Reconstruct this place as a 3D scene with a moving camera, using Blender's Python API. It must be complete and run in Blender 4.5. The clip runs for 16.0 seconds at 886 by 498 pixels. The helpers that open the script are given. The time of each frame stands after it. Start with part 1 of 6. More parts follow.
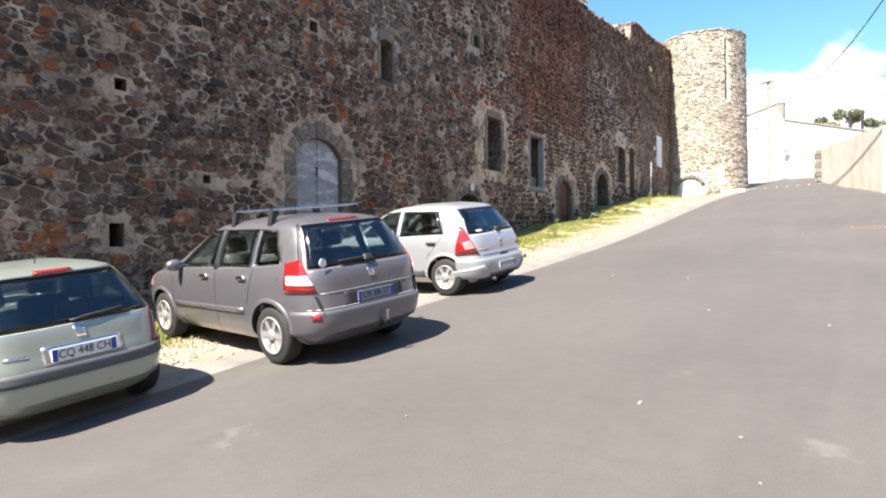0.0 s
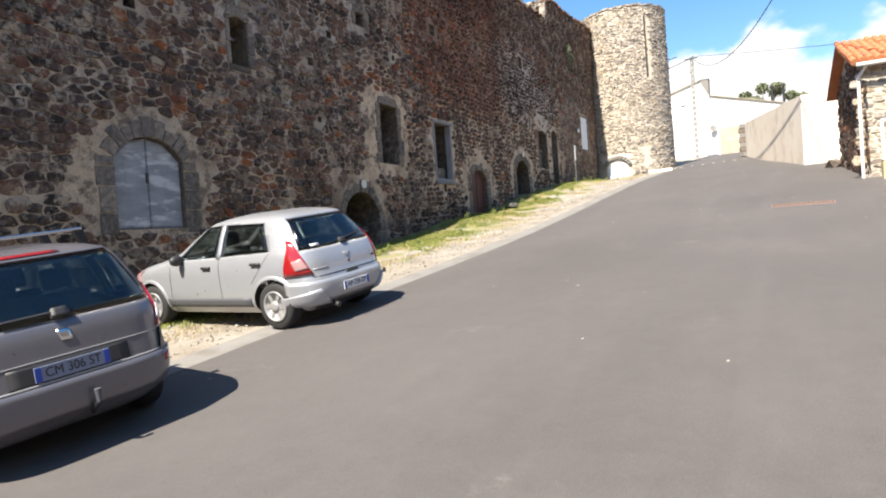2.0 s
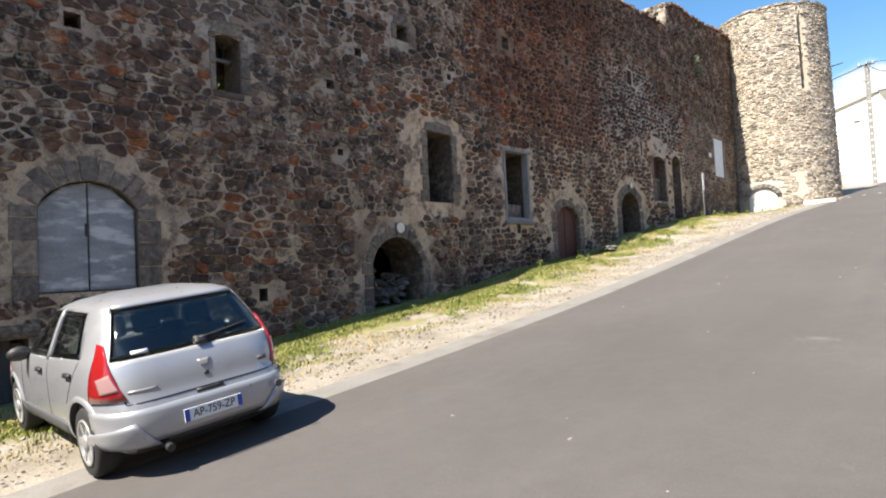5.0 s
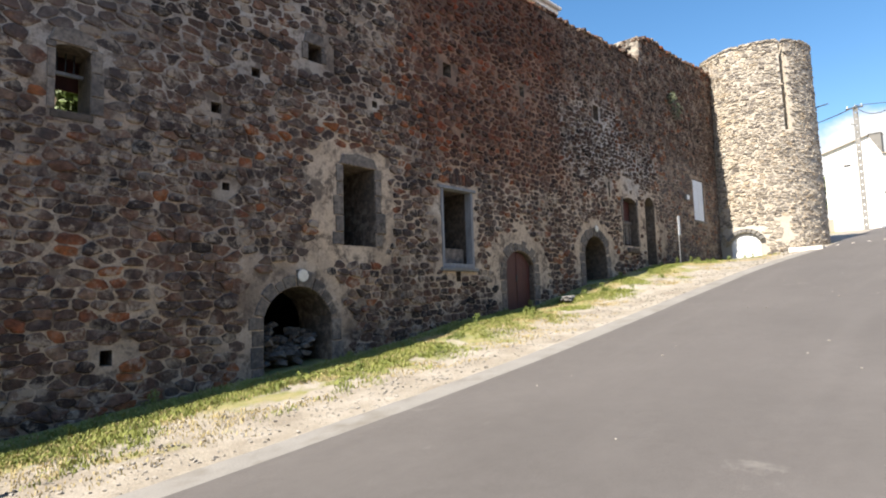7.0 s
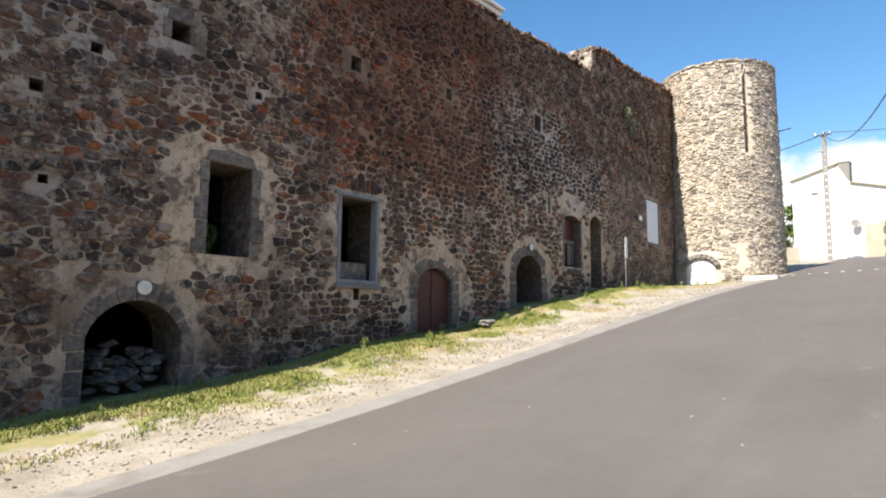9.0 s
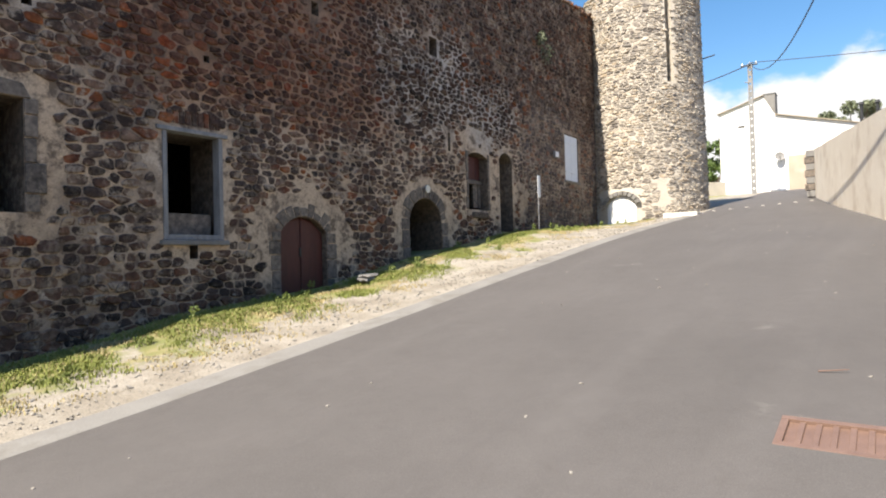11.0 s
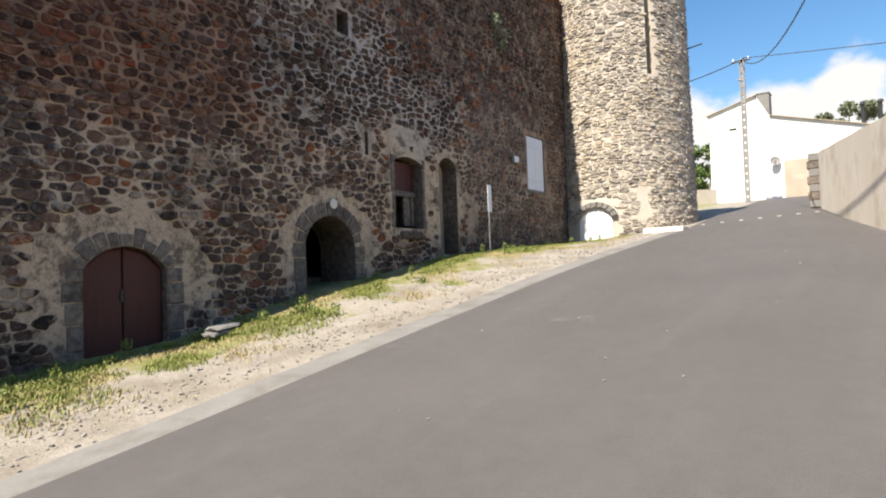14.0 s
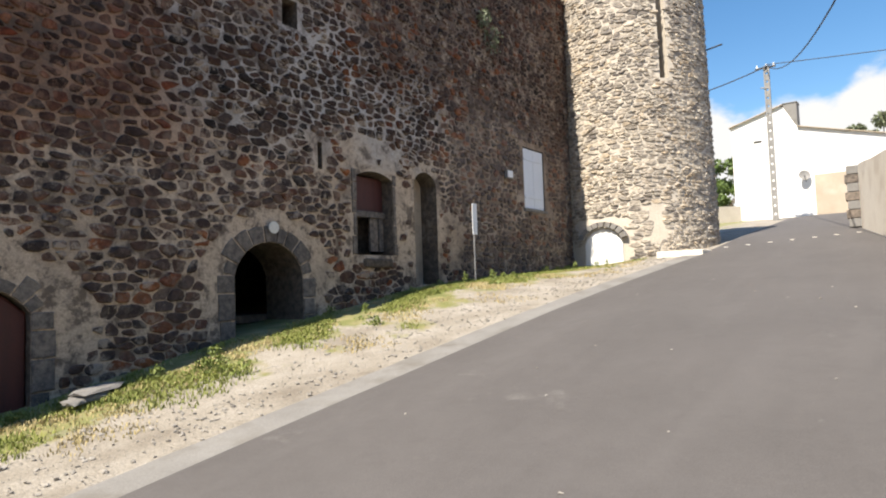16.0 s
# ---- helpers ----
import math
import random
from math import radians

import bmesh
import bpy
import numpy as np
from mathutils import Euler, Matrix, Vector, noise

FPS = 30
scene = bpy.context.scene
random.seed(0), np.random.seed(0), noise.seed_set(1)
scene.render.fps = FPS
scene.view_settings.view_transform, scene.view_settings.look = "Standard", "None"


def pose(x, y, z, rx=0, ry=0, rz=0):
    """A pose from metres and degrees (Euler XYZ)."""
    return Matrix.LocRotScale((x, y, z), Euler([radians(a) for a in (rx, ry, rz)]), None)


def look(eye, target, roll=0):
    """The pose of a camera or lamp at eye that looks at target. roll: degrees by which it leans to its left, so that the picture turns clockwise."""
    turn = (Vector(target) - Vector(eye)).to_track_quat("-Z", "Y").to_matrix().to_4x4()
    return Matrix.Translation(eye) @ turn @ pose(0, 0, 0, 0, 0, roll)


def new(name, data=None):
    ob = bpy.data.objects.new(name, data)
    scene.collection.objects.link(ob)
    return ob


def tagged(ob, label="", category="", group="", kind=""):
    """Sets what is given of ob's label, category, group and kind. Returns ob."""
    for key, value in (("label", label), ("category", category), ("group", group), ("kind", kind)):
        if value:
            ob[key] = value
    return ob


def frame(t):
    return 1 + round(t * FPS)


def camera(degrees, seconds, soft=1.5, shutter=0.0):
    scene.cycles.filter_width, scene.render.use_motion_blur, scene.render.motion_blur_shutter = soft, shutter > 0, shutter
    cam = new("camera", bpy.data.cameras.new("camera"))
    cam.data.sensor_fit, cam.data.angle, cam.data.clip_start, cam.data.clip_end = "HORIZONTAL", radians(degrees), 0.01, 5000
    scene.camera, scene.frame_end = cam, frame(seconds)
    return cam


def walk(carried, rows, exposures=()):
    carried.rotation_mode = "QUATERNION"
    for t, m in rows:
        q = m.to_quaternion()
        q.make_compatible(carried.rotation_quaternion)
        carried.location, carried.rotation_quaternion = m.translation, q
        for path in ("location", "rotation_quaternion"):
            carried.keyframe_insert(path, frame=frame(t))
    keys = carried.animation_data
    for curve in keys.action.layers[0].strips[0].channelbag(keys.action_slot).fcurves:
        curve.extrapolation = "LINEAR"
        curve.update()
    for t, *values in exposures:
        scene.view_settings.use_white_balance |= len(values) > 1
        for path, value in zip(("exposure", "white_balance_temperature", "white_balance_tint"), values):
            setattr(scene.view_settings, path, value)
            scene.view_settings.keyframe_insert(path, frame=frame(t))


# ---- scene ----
cam = camera(72.3, 16.0, soft=2.0)
PATH = [
    (0, (0.033, 0.068, 1.649), (-1.099, 1.717, 1.64), -0.4),
    (0.5, (0.112, 0.701, 1.661), (-0.921, 2.414, 1.678), -1.0),
    (1, (0.197, 1.367, 1.682), (-0.767, 3.119, 1.709), -2.5),
    (1.5, (0.276, 1.939, 1.811), (-0.674, 3.699, 1.814), -3.2),
    (2, (0.245, 2.686, 1.9), (-0.751, 4.419, 1.858), -4.0),
    (2.5, (0.226, 3.352, 1.991), (-0.838, 5.045, 1.925), -3.9),
    (3, (0.293, 4.022, 2.045), (-0.843, 5.666, 1.989), -4.0),
    (3.2, (0.302, 4.296, 2.076), (-0.863, 5.92, 2.028), -4.0),
    (5.3, (0.251, 7.169, 2.502), (-1.122, 8.62, 2.599), -2.7),
    (5.5, (0.216, 7.424, 2.51), (-1.156, 8.874, 2.627), -2.6),
    (6, (0.019, 8.11, 2.567), (-1.335, 9.574, 2.723), -2.7),
    (6.5, (0.023, 8.73, 2.664), (-1.326, 10.197, 2.837), -2.6),
    (7, (0.189, 9.468, 2.818), (-1.161, 10.931, 3.006), -1.8),
    (7.5, (0.331, 10.13, 2.956), (-1.012, 11.597, 3.164), -0.6),
    (8, (0.416, 10.818, 3.05), (-0.91, 12.296, 3.286), 0.8),
    (8.2, (0.471, 11.068, 3.071), (-0.85, 12.548, 3.317), 1.1),
    (10.3, (0.592, 13.649, 3.187), (-0.667, 15.2, 3.289), -1.1),
    (10.5, (0.542, 13.955, 3.255), (-0.697, 15.524, 3.332), -1.0),
    (11, (0.507, 14.704, 3.308), (-0.674, 16.318, 3.342), -1.5),
    (11.5, (0.461, 15.342, 3.397), (-0.653, 17.002, 3.388), -1.5),
    (12, (0.327, 16.018, 3.502), (-0.734, 17.713, 3.484), -1.5),
    (12.5, (0.206, 16.602, 3.587), (-0.84, 18.307, 3.592), -1.5),
    (13, (0.049, 17.471, 3.676), (-1.035, 19.152, 3.705), -1.7),
    (13.5, (-0.125, 18.245, 3.764), (-1.251, 19.898, 3.809), -1.9),
    (14, (-0.295, 18.951, 3.867), (-1.458, 20.578, 3.924), -1.9),
    (14.5, (-0.518, 19.587, 3.903), (-1.696, 21.201, 3.98), -1.9),
    (15, (-0.613, 20.239, 3.981), (-1.808, 21.84, 4.074), -2.1),
    (15.5, (-0.694, 20.83, 4.114), (-1.895, 22.426, 4.214), -1.9),
    (16, (-0.812, 21.52, 4.194), (-2.025, 23.106, 4.309), -1.9),
]
walk(cam, [(t, look(eye, target, roll)) for t, eye, target, roll in PATH],
     exposures=[(t, stops, 7000, 10) for t, stops in ((0.0, 2.1), (1.0, 1.9), (3.0, 1.69), (7.0, 1.65), (11.0, 1.55), (14.0, 1.4), (16.0, 1.4))])

# ---- world and sun ----
SUN_EL, SUN_AZ = radians(51), radians(186.0)
world = bpy.data.worlds.new("sky")
scene.world = world
world.use_nodes = True
wn, wl = world.node_tree.nodes, world.node_tree.links
wn.clear()
w_out = wn.new("ShaderNodeOutputWorld")
w_bg = wn.new("ShaderNodeBackground")
w_sky = wn.new("ShaderNodeTexSky")
w_sky.sky_type = "NISHITA"
w_sky.sun_disc = False
w_sky.sun_elevation, w_sky.sun_rotation = SUN_EL, SUN_AZ
w_sky.air_density, w_sky.dust_density, w_sky.ozone_density = 1.0, 0.3, 1.3
w_tc = wn.new("ShaderNodeTexCoord")
w_sep = wn.new("ShaderNodeSeparateXYZ")
w_map = wn.new("ShaderNodeMapping")
w_map.inputs["Scale"].default_value = (3.4, 3.4, 5.0)
w_map.inputs["Location"].default_value = (0.35, 0.1, 0.2)
w_noise = wn.new("ShaderNodeTexNoise")
w_noise.inputs["Scale"].default_value = 1.5
w_noise.inputs["Detail"].default_value = 7.0
w_noise.inputs["Roughness"].default_value = 0.52
w_low = wn.new("ShaderNodeMath")
w_low.operation = "MULTIPLY_ADD"
w_low.inputs[1].default_value, w_low.inputs[2].default_value = -2.6, 0.71
w_add = wn.new("ShaderNodeMath")
w_add.operation = "ADD"
w_ramp = wn.new("ShaderNodeMapRange")
w_ramp.interpolation_type = "SMOOTHSTEP"
w_ramp.inputs["From Min"].default_value, w_ramp.inputs["From Max"].default_value = 0.53, 0.64
w_mix = wn.new("ShaderNodeMix")
w_mix.data_type = "RGBA"
w_mix.inputs["B"].default_value = (6.6, 6.8, 7.1, 1)
wl.new(w_tc.outputs["Generated"], w_map.inputs["Vector"])
wl.new(w_map.outputs["Vector"], w_noise.inputs["Vector"])
wl.new(w_tc.outputs["Generated"], w_sep.inputs["Vector"])
wl.new(w_sep.outputs["Z"], w_low.inputs[0])
wl.new(w_noise.outputs["Fac"], w_add.inputs[0])
wl.new(w_low.outputs["Value"], w_add.inputs[1])
wl.new(w_add.outputs["Value"], w_ramp.inputs["Value"])
wl.new(w_ramp.outputs["Result"], w_mix.inputs["Factor"])
w_hsv = wn.new("ShaderNodeHueSaturation")
w_hsv.inputs["Saturation"].default_value, w_hsv.inputs["Value"].default_value = 1.3, 1.34
wl.new(w_sky.outputs["Color"], w_hsv.inputs["Color"])
wl.new(w_hsv.outputs["Color"], w_mix.inputs["A"])
wl.new(w_mix.outputs["Result"], w_bg.inputs["Color"])
w_bg.inputs["Strength"].default_value = 0.056
wl.new(w_bg.outputs["Background"], w_out.inputs["Surface"])

sun_data = bpy.data.lights.new("sun", "SUN")
sun_data.energy, sun_data.angle, sun_data.color = 4.0, radians(0.53), (1.0, 0.95, 0.87)
sun = new("sun", sun_data)
SUN_WAY = Vector((math.sin(SUN_AZ) * math.cos(SUN_EL), math.cos(SUN_AZ) * math.cos(SUN_EL), math.sin(SUN_EL)))
sun.matrix_world = look(SUN_WAY * 60, (0, 0, 0))


# ---- materials ----
def material(name):
    m = bpy.data.materials.new(name)
    m.use_nodes = True
    return m, m.node_tree.nodes, m.node_tree.links, m.node_tree.nodes["Principled BSDF"]


def mapped(nodes, links, scale=(1, 1, 1), world_space=True):
    """Coordinates in metres (world), so that grain keeps its size on every piece."""
    co = nodes.new("ShaderNodeNewGeometry") if world_space else nodes.new("ShaderNodeTexCoord")
    mp = nodes.new("ShaderNodeMapping")
    mp.inputs["Scale"].default_value = scale
    links.new(co.outputs["Position" if world_space else "Object"], mp.inputs["Vector"])
    return mp.outputs["Vector"]


def noise_of(nodes, links, vec, scale, detail=4.0, rough=0.55):
    n = nodes.new("ShaderNodeTexNoise")
    n.inputs["Scale"].default_value, n.inputs["Detail"].default_value, n.inputs["Roughness"].default_value = scale, detail, rough
    links.new(vec, n.inputs["Vector"])
    return n.outputs["Fac"]


def ramp_of(nodes, links, fac, stops, interpolation="LINEAR"):
    r = nodes.new("ShaderNodeValToRGB")
    r.color_ramp.interpolation = interpolation
    while len(r.color_ramp.elements) < len(stops):
        r.color_ramp.elements.new(0.5)
    for e, (p, c) in zip(r.color_ramp.elements, stops):
        e.position, e.color = p, (*c, 1)
    links.new(fac, r.inputs["Fac"])
    return r.outputs["Color"]


def mix_of(nodes, links, fac, a, b, mode="MIX"):
    m = nodes.new("ShaderNodeMix")
    m.data_type, m.blend_type = "RGBA", mode
    for sock, v in (("Factor", fac), ("A", a), ("B", b)):
        if isinstance(v, (int, float)):
            m.inputs[sock].default_value = v
        elif isinstance(v, tuple):
            m.inputs[sock].default_value = (*v, 1)
        else:
            links.new(v, m.inputs[sock])
    return m.outputs["Result"]


def range_of(nodes, links, fac, a, b, lo=0.0, hi=1.0):
    r = nodes.new("ShaderNodeMapRange")
    r.inputs["From Min"].default_value, r.inputs["From Max"].default_value = a, b
    r.inputs["To Min"].default_value, r.inputs["To Max"].default_value = lo, hi
    links.new(fac, r.inputs["Value"])
    return r.outputs["Result"]


def math_of(nodes, links, op, a, b):
    m = nodes.new("ShaderNodeMath")
    m.operation = op
    for i, v in enumerate((a, b)):
        if isinstance(v, (int, float)):
            m.inputs[i].default_value = v
        else:
            links.new(v, m.inputs[i])
    return m.outputs["Value"]


def bump_of(nodes, links, bsdf, height, strength, distance=0.01):
    b = nodes.new("ShaderNodeBump")
    b.inputs["Strength"].default_value, b.inputs["Distance"].default_value = strength, distance
    links.new(height, b.inputs["Height"])
    links.new(b.outputs["Normal"], bsdf.inputs["Normal"])


def surface(name, dark, light, scale=6.0, rough=0.8, metal=0.0, grain=60.0, bump=0.25, stain=None, stain_scale=0.5, stain_at=(0.5, 0.7), stretch=(1, 1, 1), spec=0.5):
    """A worn matt surface: two tones in patches, fine grain, an optional stain with its own shape."""
    m, nodes, links, bsdf = material(name)
    vec = mapped(nodes, links, stretch)
    patch = noise_of(nodes, links, vec, scale, 5)
    col = ramp_of(nodes, links, patch, [(0.3, dark), (0.7, light)])
    fine = noise_of(nodes, links, vec, grain, 3, 0.6)
    col = mix_of(nodes, links, 0.35, col, ramp_of(nodes, links, fine, [(0.25, tuple(c * 0.55 for c in dark)), (0.75, tuple(min(1, c * 1.25) for c in light))]))
    if stain:
        st = range_of(nodes, links, noise_of(nodes, links, vec, stain_scale, 6, 0.6), *stain_at)
        col = mix_of(nodes, links, st, col, stain)
    links.new(col, bsdf.inputs["Base Color"])
    bsdf.inputs["Roughness"].default_value, bsdf.inputs["Metallic"].default_value = rough, metal
    bsdf.inputs["Specular IOR Level"].default_value = spec
    if bump:
        bump_of(nodes, links, bsdf, fine, bump)
    return m


RUSTY, DARK_TOP, LIMED, EASTERN = (19.6, 26.8, 6.7, 12.5), (30.8, 44, 8.9, 16), (26.6, 33.5, 7.2, 9.6), (34.3, 44, 3.0, 9.4)


def zone_mask(nodes, links, vec, where, amount):
    """A ragged stretch of the wall (y0, y1, z0, z1): rust, old lime repairs, and darker and paler tones."""
    y0, y1, z0, z1 = where
    sep = nodes.new("ShaderNodeSeparateXYZ")
    warp = nodes.new("ShaderNodeVectorMath")
    warp.operation = "MULTIPLY_ADD"
    wob = nodes.new("ShaderNodeTexNoise")
    wob.inputs["Scale"].default_value, wob.inputs["Detail"].default_value, wob.inputs["Roughness"].default_value = 0.5, 6, 0.62
    links.new(vec, wob.inputs["Vector"])
    links.new(wob.outputs["Color"], warp.inputs[0])
    warp.inputs[1].default_value = (3.5, 3.5, 3.5)
    links.new(vec, warp.inputs[2])
    links.new(warp.outputs["Vector"], sep.inputs["Vector"])
    fy = math_of(nodes, links, "MULTIPLY", range_of(nodes, links, sep.outputs["Y"], y0 + 1.2, y0 + 2.4), range_of(nodes, links, sep.outputs["Y"], y1 + 2.3, y1 + 1.2))
    fz = math_of(nodes, links, "MULTIPLY", range_of(nodes, links, sep.outputs["Z"], z0 + 1.3, z0 + 2.2), range_of(nodes, links, sep.outputs["Z"], z1 + 2.2, z1 + 1.3))
    return math_of(nodes, links, "MULTIPLY", math_of(nodes, links, "MULTIPLY", fy, fz), amount)


def stone_material(name, stops, stain, stain_at, bump=0.6, zone=None, smeared=None):
    """Field stones: one tone for each stone, mottled, with lichen and dark patches that run over many stones."""
    m, nodes, links, bsdf = material(name)
    vec = mapped(nodes, links)
    geo, info = nodes.new("ShaderNodeNewGeometry"), nodes.new("ShaderNodeObjectInfo")
    pick = math_of(nodes, links, "FRACT", math_of(nodes, links, "ADD", geo.outputs["Random Per Island"], info.outputs["Random"]), 0)
    big = noise_of(nodes, links, vec, 0.35, 4)
    pick = math_of(nodes, links, "ADD", pick, range_of(nodes, links, big, 0.35, 0.65, -0.18, 0.18))
    col = ramp_of(nodes, links, pick, stops)
    mott = noise_of(nodes, links, vec, 9, 6, 0.65)
    col = mix_of(nodes, links, 0.75, col, ramp_of(nodes, links, mott, [(0.28, (0.2, 0.19, 0.185)), (0.5, (0.95, 0.93, 0.91)), (0.72, (2.0, 1.85, 1.7))]), "MULTIPLY")
    pale = range_of(nodes, links, noise_of(nodes, links, vec, 5.5, 9, 0.75), 0.5, 0.6, 0.0, 0.7)
    where_pale = range_of(nodes, links, noise_of(nodes, links, vec, 0.42, 5, 0.6), 0.42, 0.6, 0.12, 0.95)
    col = mix_of(nodes, links, math_of(nodes, links, "MULTIPLY", pale, where_pale), col, (0.31, 0.255, 0.2))
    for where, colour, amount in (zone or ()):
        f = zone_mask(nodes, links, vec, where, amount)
        if colour[0] > 0.25:  # multiplied tones, so that the stones' own tones show through
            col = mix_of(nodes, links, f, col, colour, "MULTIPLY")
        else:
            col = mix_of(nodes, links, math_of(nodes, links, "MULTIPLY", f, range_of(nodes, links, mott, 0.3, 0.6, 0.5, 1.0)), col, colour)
    if smeared:
        col = mix_of(nodes, links, range_of(nodes, links, noise_of(nodes, links, vec, 2.9, 9, 0.74), 0.51, 0.6, 0.0, 0.75), col, smeared)
    if zone:
        smear = range_of(nodes, links, noise_of(nodes, links, vec, 2.6, 9, 0.72), 0.54, 0.6, 0.0, 0.8)
        keep = nodes.new("ShaderNodeMath")
        keep.operation = "SUBTRACT"
        keep.inputs[0].default_value = 1.0
        links.new(zone_mask(nodes, links, vec, RUSTY, 0.85), keep.inputs[1])
        col = mix_of(nodes, links, math_of(nodes, links, "MULTIPLY", smear, keep.outputs[0]), col, (0.36, 0.285, 0.215))
    st = range_of(nodes, links, noise_of(nodes, links, vec, 0.28, 7, 0.6), *stain_at)
    col = mix_of(nodes, links, math_of(nodes, links, "MULTIPLY", st, 0.7), col, stain)
    links.new(col, bsdf.inputs["Base Color"])
    bsdf.inputs["Roughness"].default_value = 0.92
    bsdf.inputs["Specular IOR Level"].default_value = 0.25
    bump_of(nodes, links, bsdf, noise_of(nodes, links, vec, 22, 6, 0.7), bump, 0.03)
    return m


CASTLE_ZONES = [(EASTERN, (0.19, 0.163, 0.143), 0.4), ((1, 13, 7.5, 12), (0.2, 0.18, 0.168), 0.25), (LIMED, (0.3, 0.272, 0.248), 0.6), (RUSTY, (1.0, 0.58, 0.42), 0.75), (DARK_TOP, (0.68, 0.63, 0.6), 0.7), ((16, 31, 10.3, 16), (0.75, 0.64, 0.57), 0.7)]
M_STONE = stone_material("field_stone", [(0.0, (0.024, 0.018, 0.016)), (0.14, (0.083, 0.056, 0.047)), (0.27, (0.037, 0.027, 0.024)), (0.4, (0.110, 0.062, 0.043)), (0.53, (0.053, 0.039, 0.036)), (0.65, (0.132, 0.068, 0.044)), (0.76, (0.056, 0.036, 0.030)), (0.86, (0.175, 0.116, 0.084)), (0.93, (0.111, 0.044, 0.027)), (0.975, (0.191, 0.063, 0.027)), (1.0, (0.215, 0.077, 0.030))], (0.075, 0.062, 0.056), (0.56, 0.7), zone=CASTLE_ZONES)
M_TOWER = stone_material("tower_stone", [(0.0, (0.12, 0.108, 0.1)), (0.2, (0.31, 0.278, 0.235)), (0.36, (0.2, 0.186, 0.172)), (0.52, (0.41, 0.365, 0.305)), (0.66, (0.25, 0.228, 0.2)), (0.82, (0.46, 0.415, 0.35)), (1.0, (0.34, 0.28, 0.208))], (0.2, 0.178, 0.152), (0.6, 0.75), smeared=(0.48, 0.43, 0.36))
M_BASALT = stone_material("dressed_basalt", [(0.0, (0.092, 0.08, 0.072)), (0.5, (0.135, 0.116, 0.102)), (1.0, (0.18, 0.152, 0.128))], (0.08, 0.075, 0.07), (0.6, 0.8), 0.35)
M_RUBBLE = stone_material("grey_rubble", [(0.0, (0.05, 0.045, 0.042)), (0.5, (0.085, 0.08, 0.076)), (1.0, (0.16, 0.15, 0.14))], (0.1, 0.095, 0.09), (0.6, 0.8), 0.4)
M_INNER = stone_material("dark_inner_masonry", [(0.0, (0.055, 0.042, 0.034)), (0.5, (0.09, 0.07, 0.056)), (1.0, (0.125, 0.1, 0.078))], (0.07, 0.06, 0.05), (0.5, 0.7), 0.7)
M_MORTAR, _n, _l, _b = material("lime_mortar")
_v = mapped(_n, _l)
_c = ramp_of(_n, _l, noise_of(_n, _l, _v, 1.1, 6, 0.6), [(0.3, (0.21, 0.155, 0.113)), (0.52, (0.4, 0.31, 0.235)), (0.72, (0.6, 0.512, 0.418))])
for _zone, _colour, _much in (((20.5, 34.5, 2.6, 7.4), (0.56, 0.43, 0.31), 0.9), (LIMED, (0.5, 0.46, 0.42), 0.85), ((5, 17, 6.6, 10.6), (0.38, 0.34, 0.3), 0.65), ((16.3, 19.3, 3.6, 6.6), (0.6, 0.45, 0.315), 0.9), ((6.5, 14.5, 1.6, 4.6), (0.46, 0.355, 0.255), 0.75)):
    _c = mix_of(_n, _l, zone_mask(_n, _l, _v, _zone, _much), _c, _colour)
_c = mix_of(_n, _l, 0.5, _c, ramp_of(_n, _l, noise_of(_n, _l, _v, 30, 5, 0.7), [(0.3, (0.4, 0.38, 0.36)), (0.7, (1.3, 1.28, 1.25))]), "MULTIPLY")
for _zone, _colour, _much in ((EASTERN, (0.7, 0.67, 0.64), 0.6), (RUSTY, (0.6, 0.4, 0.3), 0.8), (DARK_TOP, (0.38, 0.34, 0.32), 0.85), ((16, 31, 10.3, 16), (0.38, 0.3, 0.26), 0.8)):
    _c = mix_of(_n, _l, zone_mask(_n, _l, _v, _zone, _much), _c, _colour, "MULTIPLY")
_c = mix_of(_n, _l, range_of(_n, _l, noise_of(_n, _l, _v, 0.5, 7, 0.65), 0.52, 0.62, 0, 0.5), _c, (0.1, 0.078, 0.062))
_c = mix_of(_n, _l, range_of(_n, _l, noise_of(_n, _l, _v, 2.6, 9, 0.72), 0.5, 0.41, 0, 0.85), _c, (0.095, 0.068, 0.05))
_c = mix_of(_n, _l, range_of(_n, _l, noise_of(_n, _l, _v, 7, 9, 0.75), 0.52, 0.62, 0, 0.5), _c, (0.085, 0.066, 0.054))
_l.new(_c, _b.inputs["Base Color"])
_b.inputs["Roughness"].default_value = 0.95
bump_of(_n, _l, _b, noise_of(_n, _l, _v, 26, 6, 0.7), 0.7, 0.02)
M_TMORTAR = surface("pale_mortar", (0.4, 0.352, 0.288), (0.55, 0.498, 0.426), 1.2, 0.95, grain=28, bump=0.7)
M_PLASTER = surface("cream_lime_plaster", (0.36, 0.28, 0.195), (0.46, 0.375, 0.28), 2.0, 0.95, grain=30, bump=0.6, stain=(0.24, 0.2, 0.16), stain_scale=1.3, stain_at=(0.52, 0.7))

